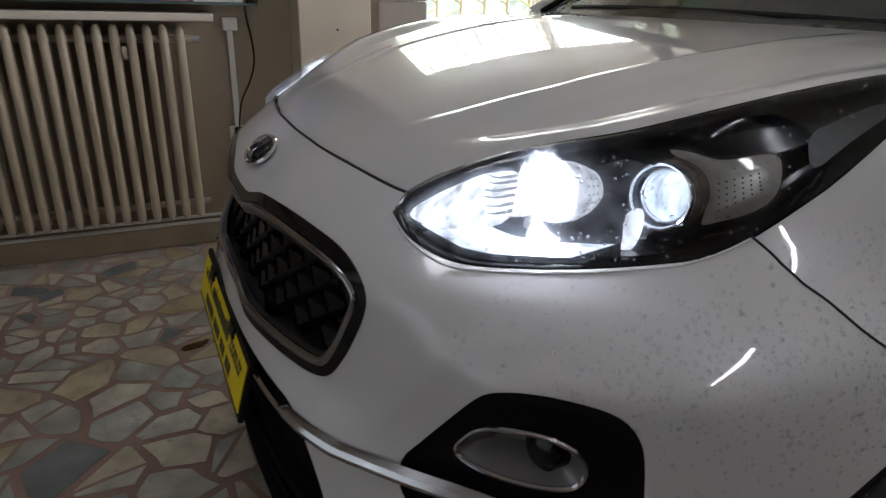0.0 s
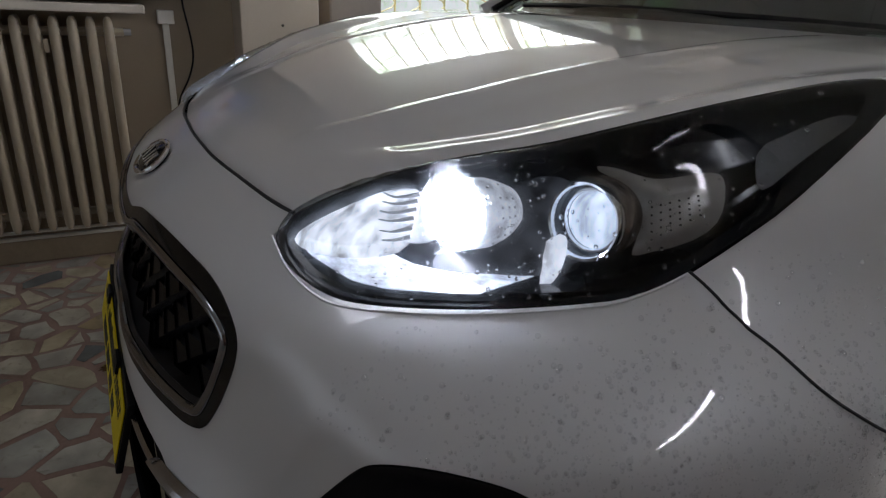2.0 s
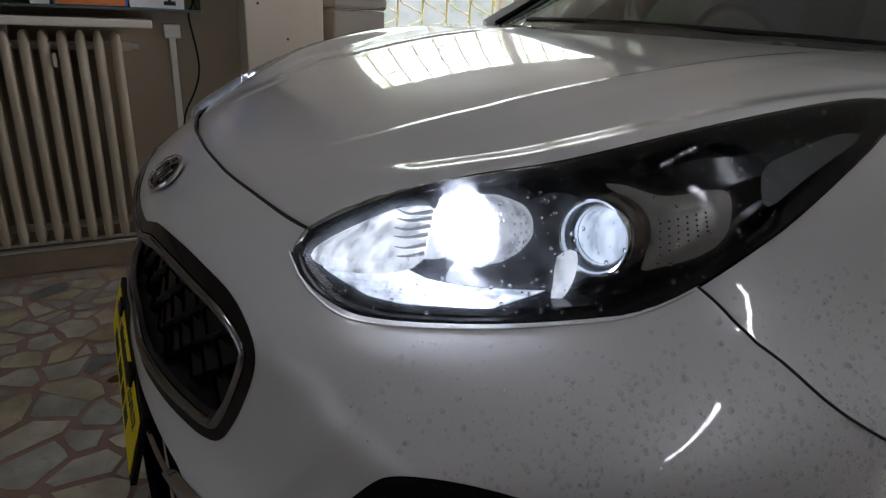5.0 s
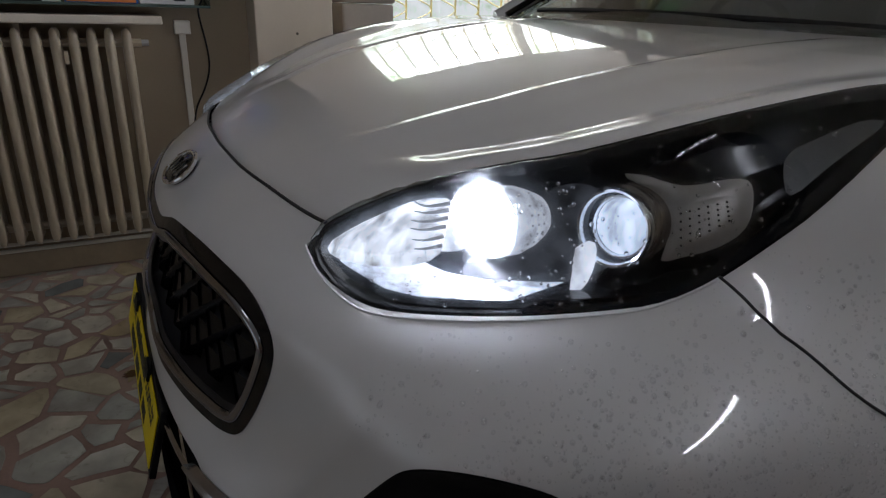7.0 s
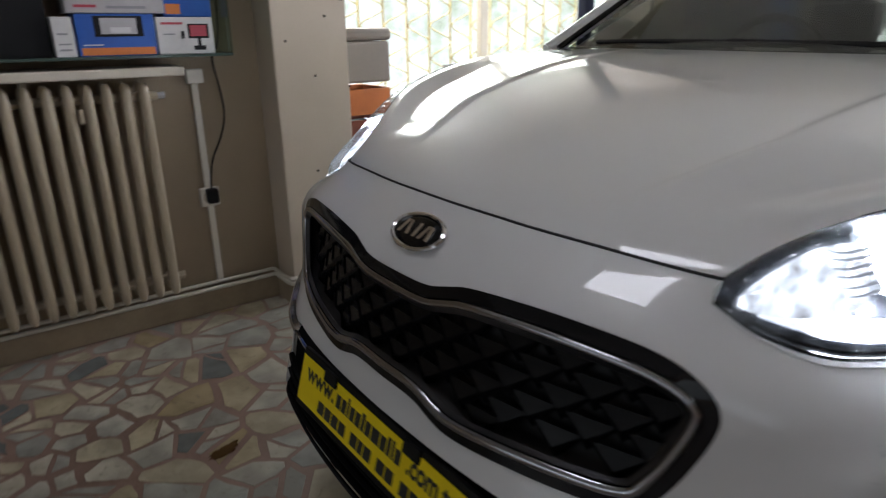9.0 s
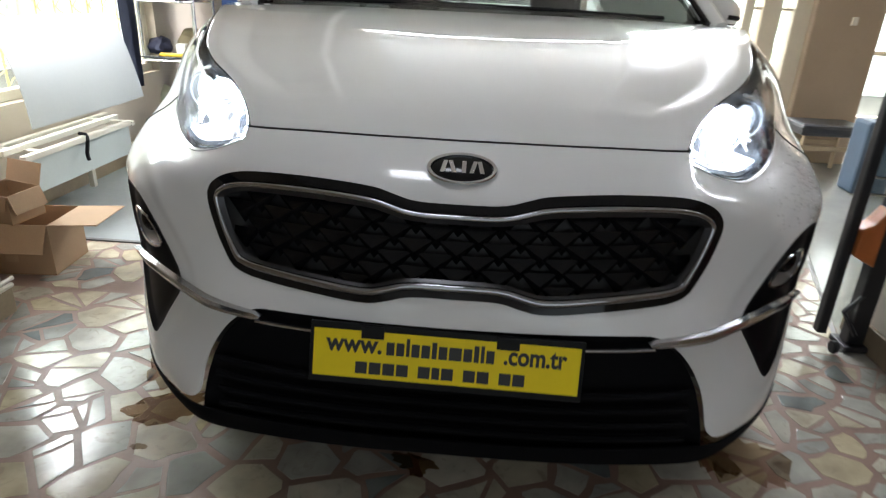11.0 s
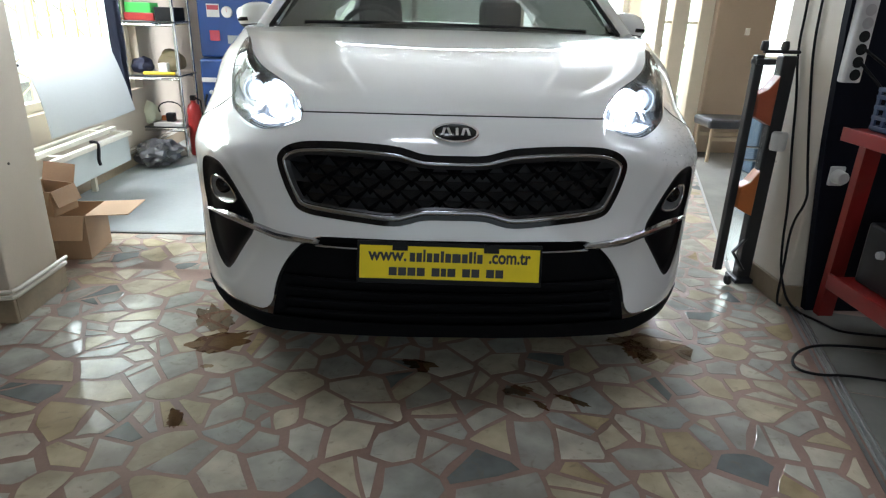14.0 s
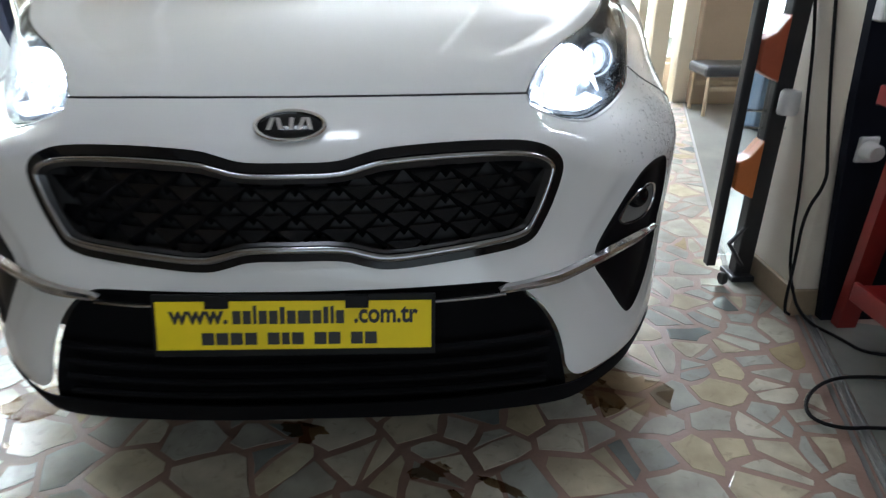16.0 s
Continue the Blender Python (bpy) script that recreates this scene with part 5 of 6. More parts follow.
for y, z in ((.74, 1.00), (.80, 1.235), (.62, 1.14), (.90, .95), (.70, 1.34), (.88, 1.30), (.72, .60)):
    bm = bmesh.new()
    lathe(bm, [(0, .004), (.005, .003), (.006, 0)], 10, pose(-1.685, y, z, 0, 90, 0))
    tagged(part("wall_plug", bm, mat("dark_hole", (.06, .05, .04), .8), None), "small dark screw hole in the column", "screw hole", "screw holes in the column")
# ---------------------------------------------------------------- the bay beside the car
GREY_FLOOR = mat("grey_floor_sheet", (.36, .39, .39), .22, spread=.08, scale=2, grain=40, bump=.08, dirt=(.22, .23, .22), dirt_scale=1.5)
setting("floor_bay", new_box(-2.355, 1.64, -.003, -.70, 4.80, .004, bevel=.001), GREY_FLOOR, "smooth grey floor sheet of the side bay", "floor")
setting("trim_bay", new_box(-2.355, 1.618, -.003, -.70, 1.64, .006, bevel=.001), mat("dark_threshold", (.10, .10, .10), .4), "dark metal threshold strip of the side bay", "trim")
CARTON = mat("brown_cardboard", (.33, .215, .125), .75, spread=.12, scale=5, grain=160, bump=.2)
CARTON_IN = mat("brown_cardboard_inside", (.30, .18, .09), .8, spread=.1)
TAPE = mat("parcel_tape", (.42, .30, .19), .25)


def open_box(name, m, w, d, h, flaps, label):
    """A cardboard box with its lid flaps open at given angles."""
    ob = thing(name, m, label, "cardboard box", "cardboard boxes by the column")
    t = .004
    part("base", new_box(-w / 2, -d / 2, 0, w / 2, d / 2, t), CARTON_IN, ob)
    for b in ((-w / 2, -d / 2, t, w / 2, -d / 2 + t, h), (-w / 2, d / 2 - t, t, w / 2, d / 2, h), (-w / 2, -d / 2 + t, t, -w / 2 + t, d / 2 - t, h), (w / 2 - t, -d / 2 + t, t, w / 2, d / 2 - t, h)):
        part("side", new_box(*b), CARTON, ob)
    for side, angle, length in flaps:
        wid = w if side in "sn" else d
        bm = new_box(-wid / 2 + .003, 0, -t / 2, wid / 2 - .003, length, t / 2)
        turn = {"s": pose(0, -d / 2, h, 0, 0, 180), "n": pose(0, d / 2, h), "e": pose(w / 2, 0, h, 0, 0, -90), "w": pose(-w / 2, 0, h, 0, 0, 90)}[side]
        part("flap", bm, CARTON, ob, at=turn @ pose(0, 0, 0, angle))
    part("tape", new_box(-.025, -d / 2 - .0008, h * .25, .025, -d / 2, h), TAPE, ob)
    return ob


open_box("cardboard_box", pose(-1.895, 1.335, .004, 0, 0, 5), .34, .26, .222, (("e", 2, .20), ("s", -60, .12), ("w", 60, .12)), "brown cardboard box with its flaps open")
open_box("cardboard_box", pose(-1.915, 1.30, .230, 3, 2, -12), .18, .16, .125, (("n", 70, .09), ("e", -70, .08), ("s", -75, .06)), "small brown cardboard box on top of another")

# orange crates and a padded box behind the column
ORANGE = mat("orange_plastic", (.46, .13, .025), .4, spread=.12)
rack = thing("orange_crate_stack", (-2.20, 1.18, .0), "stack of slatted orange crates behind the column", "crate stack")
RUSSET = mat("red_brown_plastic", (.20, .05, .025), .45, spread=.15)
for k in range(4):
    z, tone = .30 + k * .155, (ORANGE if k in (1, 3) else RUSSET)
    for x in (-.14, .14):
        part("crate_side", new_box(x - .006, -.10, z, x + .006, .16, z + .13, bevel=.003), tone, rack)
    for y in (-.10, .16):
        for h in (.0, .05, .10):
            part("slat", new_box(-.134, y - .006, z + h, .134, y + .006, z + h + .030, bevel=.003), tone, rack)
    part("contents", new_box(-.13, -.09, z + .004, .13, .15, z + .10, bevel=.01), CARD_BLACK, rack)
part("stand", new_box(-.14, -.10, .004, .14, .16, .295, bevel=.01), CARD_BLACK, rack)
trunk = thing("padded_chest", (-2.20, 1.18, .925), "grey-brown padded chest with a lid on the crates", "chest")
PAD = mat("taupe_vinyl", (.20, .17, .14), .5, spread=.1)
part("body", new_box(-.145, -.115, .0, .145, .165, .20, bevel=.012), PAD, trunk)
part("lid", new_box(-.155, -.125, .203, .155, .175, .265, bevel=.02), PAD, trunk, smooth=False)

# long trough under the window with a sheet leaning over it
WHITE_WOOD = mat("cream_gloss_wood", (.62, .58, .49), .35, spread=.08, dirt=(.4, .34, .25), dirt_scale=3)
tr = thing("bench_frame", (-2.165, 2.07, 0), "low cream painted open frame with grey panels under the window", "frame")
PANEL_G = mat("pale_grey_panel", (.42, .45, .43), .45, spread=.04)
for x, y0, y1, z in ((.135, -.50, .40, .396), (-.135, -.32, .62, .388), (.0, -.46, .50, .405)):
    part("top_rail", new_box(x - .016, y0, z - .016, x + .016, y1, z + .014, bevel=.005), WHITE_WOOD, tr)
part("end_rail", new_box(-.119, .40, .376, .151, .43, .402, bevel=.004), WHITE_WOOD, tr)
part("end_rail", new_box(-.119, -.33, .370, .119, -.30, .396, bevel=.004), WHITE_WOOD, tr)
part("side_panel", new_box(.120, -.48, .215, .130, .40, .378, bevel=.003), PANEL_G, tr, "pale grey side panel")
part("bottom_board", new_box(-.15, -.46, .215, .118, .40, .227), PANEL_G, tr, "pale grey bottom board")
for y in (-.42, .36):
    part("leg", new_box(-.135, y - .015, .004, -.105, y + .015, .214), WHITE_WOOD, tr)
part("strap", new_tube(rounded([(.10, -.02, .415), (.150, -.03, .418), (.158, -.05, .37), (.163, -.08, .32), (.165, -.07, .29)], False, .02), .010, 6), BLACK_MATT, tr, "black strap", True)

bm = bmesh.new()
SHEET = mat("pale_grey_board", (.40, .415, .40), .45, spread=.04, scale=3, bump=.05)
a, b, c, d = Vector((-2.31, 1.87, .975)), Vector((-2.31, 2.93, .96)), Vector((-2.17, 2.919, 0.485)), Vector((-2.17, 1.854, 0.457))
rows = []
for i in range(13):
    v = i / 12
    rows.append([bm.verts.new(a.lerp(b, u).lerp(d.lerp(c, u), v) + Vector((.03 * math.sin(math.pi * v) * (1 - .6 * u), 0, .012 * math.sin(3 * u + 2 * v)))) for u in np.linspace(0, 1, 15)])
for p, q in zip(rows, rows[1:]):
    for i in range(14):
        bm.faces.new((p[i], p[i + 1], q[i + 1], q[i]))
tagged(part("leaning_board", thick(bm, .006), SHEET, None, smooth=True), "pale grey flexible board leaning on the window", "board")

# grey bag
bm = bmesh.new()
bmesh.ops.create_icosphere(bm, subdivisions=4, radius=1)
for v in bm.verts:
    n = noise.fractal(v.co * 2.2, .9, 2.1, 4)
    f = 1 + .30 * n + .03 * math.sin(9 * math.atan2(v.co.y, v.co.z) + 4 * v.co.x)
    v.co = Vector((v.co.x * .16 * f, v.co.y * .17 * f, max(v.co.z, -.75) * .105 * f))
bmesh.ops.translate(bm, vec=(0, 0, -min(v.co.z for v in bm.verts)), verts=bm.verts)
bag = tagged(part("rubbish_bag", bm, mat("grey_bag_film", (.085, .085, .09), .3, spread=.25, bump=.5, grain=30), None, smooth=True), "crumpled grey plastic rubbish bag on the floor", "bag")
bag.location = (-2.170, 3.222, .006)

# dark curtain strip beside the window
bm, rows = bmesh.new(), []
for z in np.linspace(.50, 2.6, 24):
    w = .065 if z > .9 else .065 * (z - .3) / .6
    rows.append([bm.verts.new((-2.33 + .022 * math.sin(u * 9 + z), 3.15 + u * w, z)) for u in np.linspace(-1, 1, 12)])
for p, q in zip(rows, rows[1:]):
    for i in range(11):
        bm.faces.new((p[i], p[i + 1], q[i + 1], q[i]))
tagged(part("curtain", thick(bm, .004), mat("navy_curtain_cloth", (.02, .025, .05), .85, bump=.3), None, smooth=True), "narrow navy curtain hanging beside the window", "curtain")

# chrome shelf unit
STEEL = mat("chromed_steel", (.62, .62, .62), .18, 1.0, .06)
SMOKE = mat("smoked_shelf", (.035, .04, .04), .15, coat=.4)
sh = thing("shelf_unit", (-2.24, 3.66, .006), "chrome shelf unit crowded with workshop odds and ends", "shelf unit")
for x in (-.20, .20):
    for y in (-.17, .17):
        part("post", new_tube([(x, y, 0), (x, y, 1.75)], .013, 10), STEEL, sh, smooth=True)
for z in (.24, .645, 1.05, 1.50):
    part("shelf_board", new_box(-.215, -.185, z, .215, .185, z + .012, bevel=.002), SMOKE, sh)
    for y in (-.178, .178):
        part("shelf_rail", new_tube([(-.20, y, z - .018), (.20, y, z - .018)], .010, 8), STEEL, sh, smooth=True)


def lump(name, at, size, material, label, category, seed, squash=1.0):
    """A soft, folded heap."""
    bm = bmesh.new()
    bmesh.ops.create_icosphere(bm, subdivisions=3, radius=1)
    for v in bm.verts:
        f = 1 + .28 * noise.fractal(v.co * 1.7 + Vector((seed, 0, 0)), .9, 2.1, 4)
        v.co = Vector((v.co.x * size[0] * f, v.co.y * size[1] * f, max(v.co.z, -.7) * size[2] * f))
    lo = min(v.co.z for v in bm.verts)
    bmesh.ops.translate(bm, vec=(0, 0, -lo), verts=bm.verts)
    ob = tagged(part(name, bm, material, None, smooth=True), label, category)
    ob.location = at
    return ob


def simple(name, b, material, label, category, bevel=.004):
    return tagged(part(name, new_box(*b, bevel=bevel), material), label, category)


X0, Y0 = -2.24, 3.66
GREEN = mat("green_plastic", (.05, .38, .06), .45)
RED = mat("red_enamel", (.30, .02, .018), .35, spread=.1)
CREAM_P = mat("cream_plastic", (.55, .50, .38), .4)
NAVY = mat("navy_cloth", (.018, .02, .045), .8)
YEL = mat("yellow_plastic", (.62, .42, .02), .4)
z1 = 1.05 + .019
simple("tool_case", (X0 - .19, Y0 - .15, z1, X0 + .05, Y0 + .02, z1 + .055), RED, "red and cream tool case on the top shelf", "tool case")
simple("tool_case", (X0 - .17, Y0 - .14, z1 + .056, X0 + .03, Y0 + .01, z1 + .13), GREEN, "green plastic case on the red case", "tool case")
simple("tool_case", (X0 + .06, Y0 - .16, z1, X0 + .19, Y0 + .12, z1 + .10), CARD_BLACK, "black case on the top shelf", "tool case")
z2 = .645 + .019
lump("folded_cloth", (X0 - .12, Y0 - .07, z2), (.085, .08, .075), NAVY, "heap of navy cloth on the shelf", "cloth", 2)
lump("folded_cloth", (X0 + .08, Y0 + .03, z2 + .0), (.10, .08, .10), mat("khaki_cloth", (.20, .16, .09), .85), "khaki work cloth on the shelf", "cloth", 5)
simple("plastic_tub", (X0 + .035, Y0 - .15, z2, X0 + .105, Y0 - .09, z2 + .09), mat("white_translucent_tub", (.68, .68, .64), .35), "white plastic tub on the shelf", "tub", .008)
simple("yellow_tool", (X0 - .08, Y0 - .178, z2, X0 + .17, Y0 - .155, z2 + .026), YEL, "yellow plastic tool along the shelf edge", "tool", .008)
z3 = .24 + .019
lump("plastic_bag", (X0 - .11, Y0 - .08, z3), (.075, .07, .105), mat("pale_bag_film", (.58, .60, .44), .35), "pale yellowish plastic bag on the shelf", "bag", 9)
simple("orange_can", (X0 - .03, Y0 - .06, z3, X0 + .02, Y0 - .01, z3 + .07), ORANGE, "orange can on the shelf", "can", .012)
pump = thing("hand_tool", (X0 + .07, Y0 - .10, z3 + .03), "black corded tool with a looped cable", "tool")
part("body", new_box(-.035, -.03, .0, .035, .03, .07, bevel=.012), BLACK_MATT, pump)
part("loop", new_tube([(.095 * math.cos(a) + .0, .0, .10 + .058 * math.sin(a)) for a in np.linspace(-.3, 3.6, 22)], .0055, 6), BLACK_MATT, pump, smooth=True)
simple("paper_stack", (X0 - .05, Y0 - .175, z3, X0 + .18, Y0 - .02, z3 + .028), CARD_WHITE, "stack of white papers on the low shelf", "papers", .002)
lump("newspaper_heap", (X0 + .04, Y0 - .15, .006), (.15, .12, .055), mat("newsprint", (.28, .25, .21), .8, spread=.25, grain=90), "heap of old newspapers under the shelf", "newspapers", 13)

# fire extinguisher
ext = thing("fire_extinguisher", (-2.0, 3.62, .006), "red fire extinguisher standing beside the shelf", "fire extinguisher")
part("cylinder", lathe(bmesh.new(), [(.052, 0), (.056, .01), (.056, .36), (.045, .41), (.022, .43), (.02, .45)], 20), RED, ext, smooth=True)
part("valve_head", new_box(-.02, -.02, .45, .02, .03, .49, bevel=.005), BLACK_MATT, ext)
part("hose", new_tube([(.02, .0, .47), (.065, -.01, .45), (.072, -.01, .3), (.066, -.01, .15)], .008, 6), BLACK_MATT, ext, smooth=True)

# blue service machine
BLUE = mat("blue_machine_enamel", (.018, .055, .20), .35, spread=.08)
mc = thing("service_machine", (-1.62, 3.85, .006), "tall blue air-conditioning service machine with gauges", "machine")
part("cabinet", new_box(-.30, -.22, .08, .30, .25, .78, bevel=.02), BLUE, mc)
part("upper_cabinet", new_box(-.30, -.16, .79, .30, .25, 1.40, bevel=.02), BLUE, mc)
part("ledge", new_box(-.29, -.235, .60, .02, -.221, .635, bevel=.003), CARD_WHITE, mc, "pale ledge")
for x, z in ((-.06, 1.14), (.06, 1.14), (.18, 1.14)):
    g = part("gauge", lathe(bmesh.new(), [(0, .012), (.040, .012), (.045, .0)], 24, pose(x, -.161, z, 90)), CARD_WHITE, mc, "round white gauge", True)
    part("needle", new_box(x - .002, -.1745, z - .002, x + .002, -.1735, z + .03), PRINT_RED, g)
part("display", new_box(-.07, -.166, .90, .18, -.161, .965, bevel=.003), PRINT_GREY, mc, "grey display")
part("warning_label", new_box(-.22, -.164, 1.10, -.12, -.161, 1.20), CARD_WHITE, mc, "red and white label")
part("label_print", new_box(-.215, -.1655, 1.155, -.125, -.1642, 1.19), PRINT_RED, mc)
part("switch_block", new_box(-.21, -.172, .92, -.13, -.161, 1.0, bevel=.004), PRINT_RED, mc, "red switch block")
part("sticker", new_box(-.02, -.224, .66, .26, -.2205, .775), CARD_WHITE, mc, "white sticker with red bars")
for i in range(4):
    part("sticker_bar", new_box(.0 + .06 * i, -.2255, .735, .045 + .06 * i, -.2242, .760), PRINT_RED, mc)
part("sticker_block", new_box(-.005, -.2255, .67, .05, -.2242, .72), CARD_BLUE, mc)
for x in (-.22, -.17, .0, .06):
    part("socket_tap", lathe(bmesh.new(), [(.012, .03), (.016, .02), (.016, 0)], 12, pose(x, -.22, .52, 90)), SILVER, mc, smooth=True)
part("hose", new_tube(rounded([(-.26, -.23, .50), (-.28, -.27, .40), (-.20, -.28, .36), (-.05, -.27, .42), (.05, -.24, .50)], False, .02), .010, 6), BLACK_MATT, mc, smooth=True)
for x in (-.24, .24):
    part("castor", lathe(bmesh.new(), [(.036, -.012), (.04, 0), (.036, .012)], 16, pose(x, -.12, .04, 0, 90, 0)), RUBBER, mc, smooth=True)
# ---------------------------------------------------------------- the other side of the car
PALE_SLAB = mat("pale_marble_tile", (.21, .21, .19), .2, spread=.1, scale=3, grain=30, bump=.04, dirt=(.34, .33, .29), dirt_scale=2)
ALU = mat("dull_aluminium", (.27, .27, .26), .48, .8, .15)
# gate track, running aslant from the column
A, B = Vector((1.565, .80, 0)), Vector((.95, -1.18, 0))
way = (B - A).normalized()
side = Vector((-way.y, way.x, 0))
if side.x < 0:
    side = -side
track = thing("gate_track", (0, 0, .002), "grooved aluminium sliding gate track set in the floor", "floor track")
for k, (o, w, h) in enumerate(((0.0, .034, .004), (.006, .005, .010), (.024, .005, .010), (-.022, .012, .003))):
    bm = bmesh.new()
    q = [A + side * o, B + side * o, B + side * (o + w), A + side * (o + w)]
    prism(bm, [(p.x, p.y) for p in q], "z", 0, h)
    part("track_rib" if k else "track_bed", bm, ALU, track)
# pale tiles beyond the track
tiles = setting("floor_side", prism(bmesh.new(), [(p.x, p.y) for p in (A + side * .036, B + side * .036, B + side * 1.6, A + side * 1.6)], "z", -.004, -.001), MORTAR, "pale marble tile strip beyond the gate track", "floor")
ang = math.degrees(math.atan2(-way.x, way.y)) + 180
for i in range(6):
    for j in range(3):
        c = A + way * (.17 + .345 * i) + side * (.036 + .20 + .40 * j)
        part("tile", new_box(-.196, -.169, -.001, .196, .169, .0015, bevel=.001), PALE_SLAB, tiles, at=Matrix.Translation(c) @ pose(0, 0, 0, 0, 0, math.degrees(math.atan2(way.y, way.x)) + 90))
far = setting("floor_far", prism(bmesh.new(), [(1.462, 1.13), (2.682, 4.80), (3.98, 4.80), (3.98, 1.13)], "z", -.003, .001), PALE_SLAB, "pale polished slabs by the far windows", "floor")
setting("trim_far", prism(bmesh.new(), [(1.440, 1.13), (2.660, 4.79), (2.678, 4.79), (1.458, 1.13)], "z", -.003, .003), ALU, "pale metal joint strip in the floor", "trim")

# door posts and brown pillar at the far side
for name, b in (("trim_post_1", (2.02, 4.30, .0, 2.09, 4.42, 3.0)), ("trim_post_2", (2.16, 4.30, .0, 2.30, 4.46, 3.0)), ("trim_post_3", (2.40, 4.30, .0, 2.53, 4.46, 3.0))):
    setting(name, new_box(*b, bevel=.008), FRAME, "cream door post", "door frame")
setting("trim_rail", new_box(2.09, 4.33, 1.16, 2.53, 4.37, 1.18), FRAME, "cream cross pipe between the posts", "trim")
setting("pillar_far", new_box(2.52, 4.22, 0, 3.04, 4.60, 3.0, bevel=.01), mat("tan_pillar_paint", (.36, .28, .20), .5, spread=.06, scale=1.5, dirt=(.25, .19, .13), dirt_scale=2), "tan painted pillar", "column")
part("switch", new_box(2.80, 4.205, 1.08, 2.84, 4.222, 1.14, bevel=.003), PIPE_W, bpy.data.objects["pillar_far"])

# low padded stool
st = thing("stool", (2.66, 3.93, .002), "low dark grey padded stool with pale wooden legs", "stool")
part("seat", new_box(-.25, -.18, .30, .25, .18, .385, bevel=.028), mat("charcoal_vinyl", (.05, .052, .056), .4, spread=.1), st, "dark grey cushion")
WOODP = mat("pale_wood", (.45, .36, .24), .5, spread=.15, scale=9)
for x in (-.20, .20):
    for y in (-.14, .14):
        part("leg", new_tube([(x, y, 0), (x, y, .30)], .016, 8), WOODP, st, smooth=True)
for y in (-.14, .14):
    part("stretcher", new_box(-.20, y - .010, .19, .20, y + .010, .225, bevel=.003), WOODP, st)

# black stand with orange brackets and a glass sheet
BLACKM = mat("black_steel", (.014, .014, .016), .4, spread=.15)
RUST = mat("rust_orange_plastic", (.34, .075, .03), .45, spread=.15)
RUST2 = mat("orange_bracket_plastic", (.50, .15, .035), .45, spread=.12)
sd = thing("tester_stand", (1.43, 1.10, .0), "black steel stand with orange brackets beside the column", "stand")
part("front_post", new_box(-.095, -.02, .06, -.060, .02, 1.06, bevel=.005), BLACKM, sd)
part("rear_post", new_box(.018, -.025, .025, .082, .03, 1.06, bevel=.005), BLACKM, sd)
part("top_bar", new_tube([(-.06, 0, 1.075), (.10, 0, 1.075)], .008, 8), BLACKM, sd, smooth=True)
for x in (-.06, .03):
    part("knob", lathe(bmesh.new(), [(0, .03), (.014, .028), (.018, .0), (.014, -.012)], 14, Matrix.Translation((x, 0, 1.09))), BLACKM, sd, smooth=True)
part("clamp", new_box(-.095, -.028, 1.02, -.01, .028, 1.045, bevel=.004), BLACKM, sd)
for z0, m, name in ((.78, RUST, "upper_bracket"), (.36, RUST2, "lower_bracket")):
    bm = bmesh.new()
    prism(bm, [(-.058, z0 + .02), (-.058, z0 + .12), (-.02, z0 + .14), (.020, z0 + .20), (.020, z0 - .02), (-.02, z0)], "y", -.035, .035)
    bmesh.ops.bevel(bm, geom=list(bm.edges), offset=.006, segments=2, profile=.5, affect="EDGES")
    part(name, bm, m, sd, "orange plastic bracket")
for z in (.66, .60):
    part("cross_rod", new_tube([(-.06, 0, z), (.10, 0, z - .005)], .005, 6), STEEL, sd, smooth=True)
part("glass_sheet", new_box(-.056, .002, .10, .016, .006, 1.0), PANE, sd, "clear glass sheet")
part("white_roll", lathe(bmesh.new(), [(.03, 0), (.034, .01), (.034, .07), (.028, .08)], 18, Matrix.Translation((.055, -.062, .66))), CARD_WHITE, sd, smooth=True)
part("foot", new_box(.0, -.05, .002, .09, .06, .024, bevel=.004), BLACKM, sd)
part("foot_bracket", new_tube([(.06, -.01, .26), (-.03, -.03, .16), (.03, -.04, .07)], .009, 6), BLACKM, sd, smooth=True)
part("castor", lathe(bmesh.new(), [(.022, -.01), (.026, 0), (.022, .01)], 14, pose(-.045, -.06, .028, 0, 90, 0)), RUBBER, sd, smooth=True)
simple("blue_case", (2.62, 3.30, .002, 2.86, 3.50, .50), mat("slate_blue_plastic", (.08, .12, .17), .45), "slate blue plastic case on the floor", "case", .02)

# red bench, dark tool board and power strip
DARKB = mat("dark_tool_board", (.006, .007, .012), .75, spread=.2, spec=.1)
REDP = mat("red_bench_enamel", (.24, .016, .014), .35, spread=.12, dirt=(.12, .03, .02), dirt_scale=6)
bm = bmesh.new()
prism(bm, [(1.612, .004), (2.9, .004), (2.9, 2.2), (1.46, 2.2), (1.488, 1.2), (1.52, .75)], "y", .765, .800)
tagged(part("tool_board", bm, DARKB), "dark board hung with tools behind the red bench", "tool board")
bench = thing("workbench", (1.80, .10, .0), "red enamelled steel workbench cluttered with dark gear", "workbench")
part("top", new_box(-.315, -.60, .800, .40, .515, .832, bevel=.005), REDP, bench)
part("top_lip", new_box(-.325, -.60, .785, -.316, .520, .836, bevel=.002), REDP, bench)
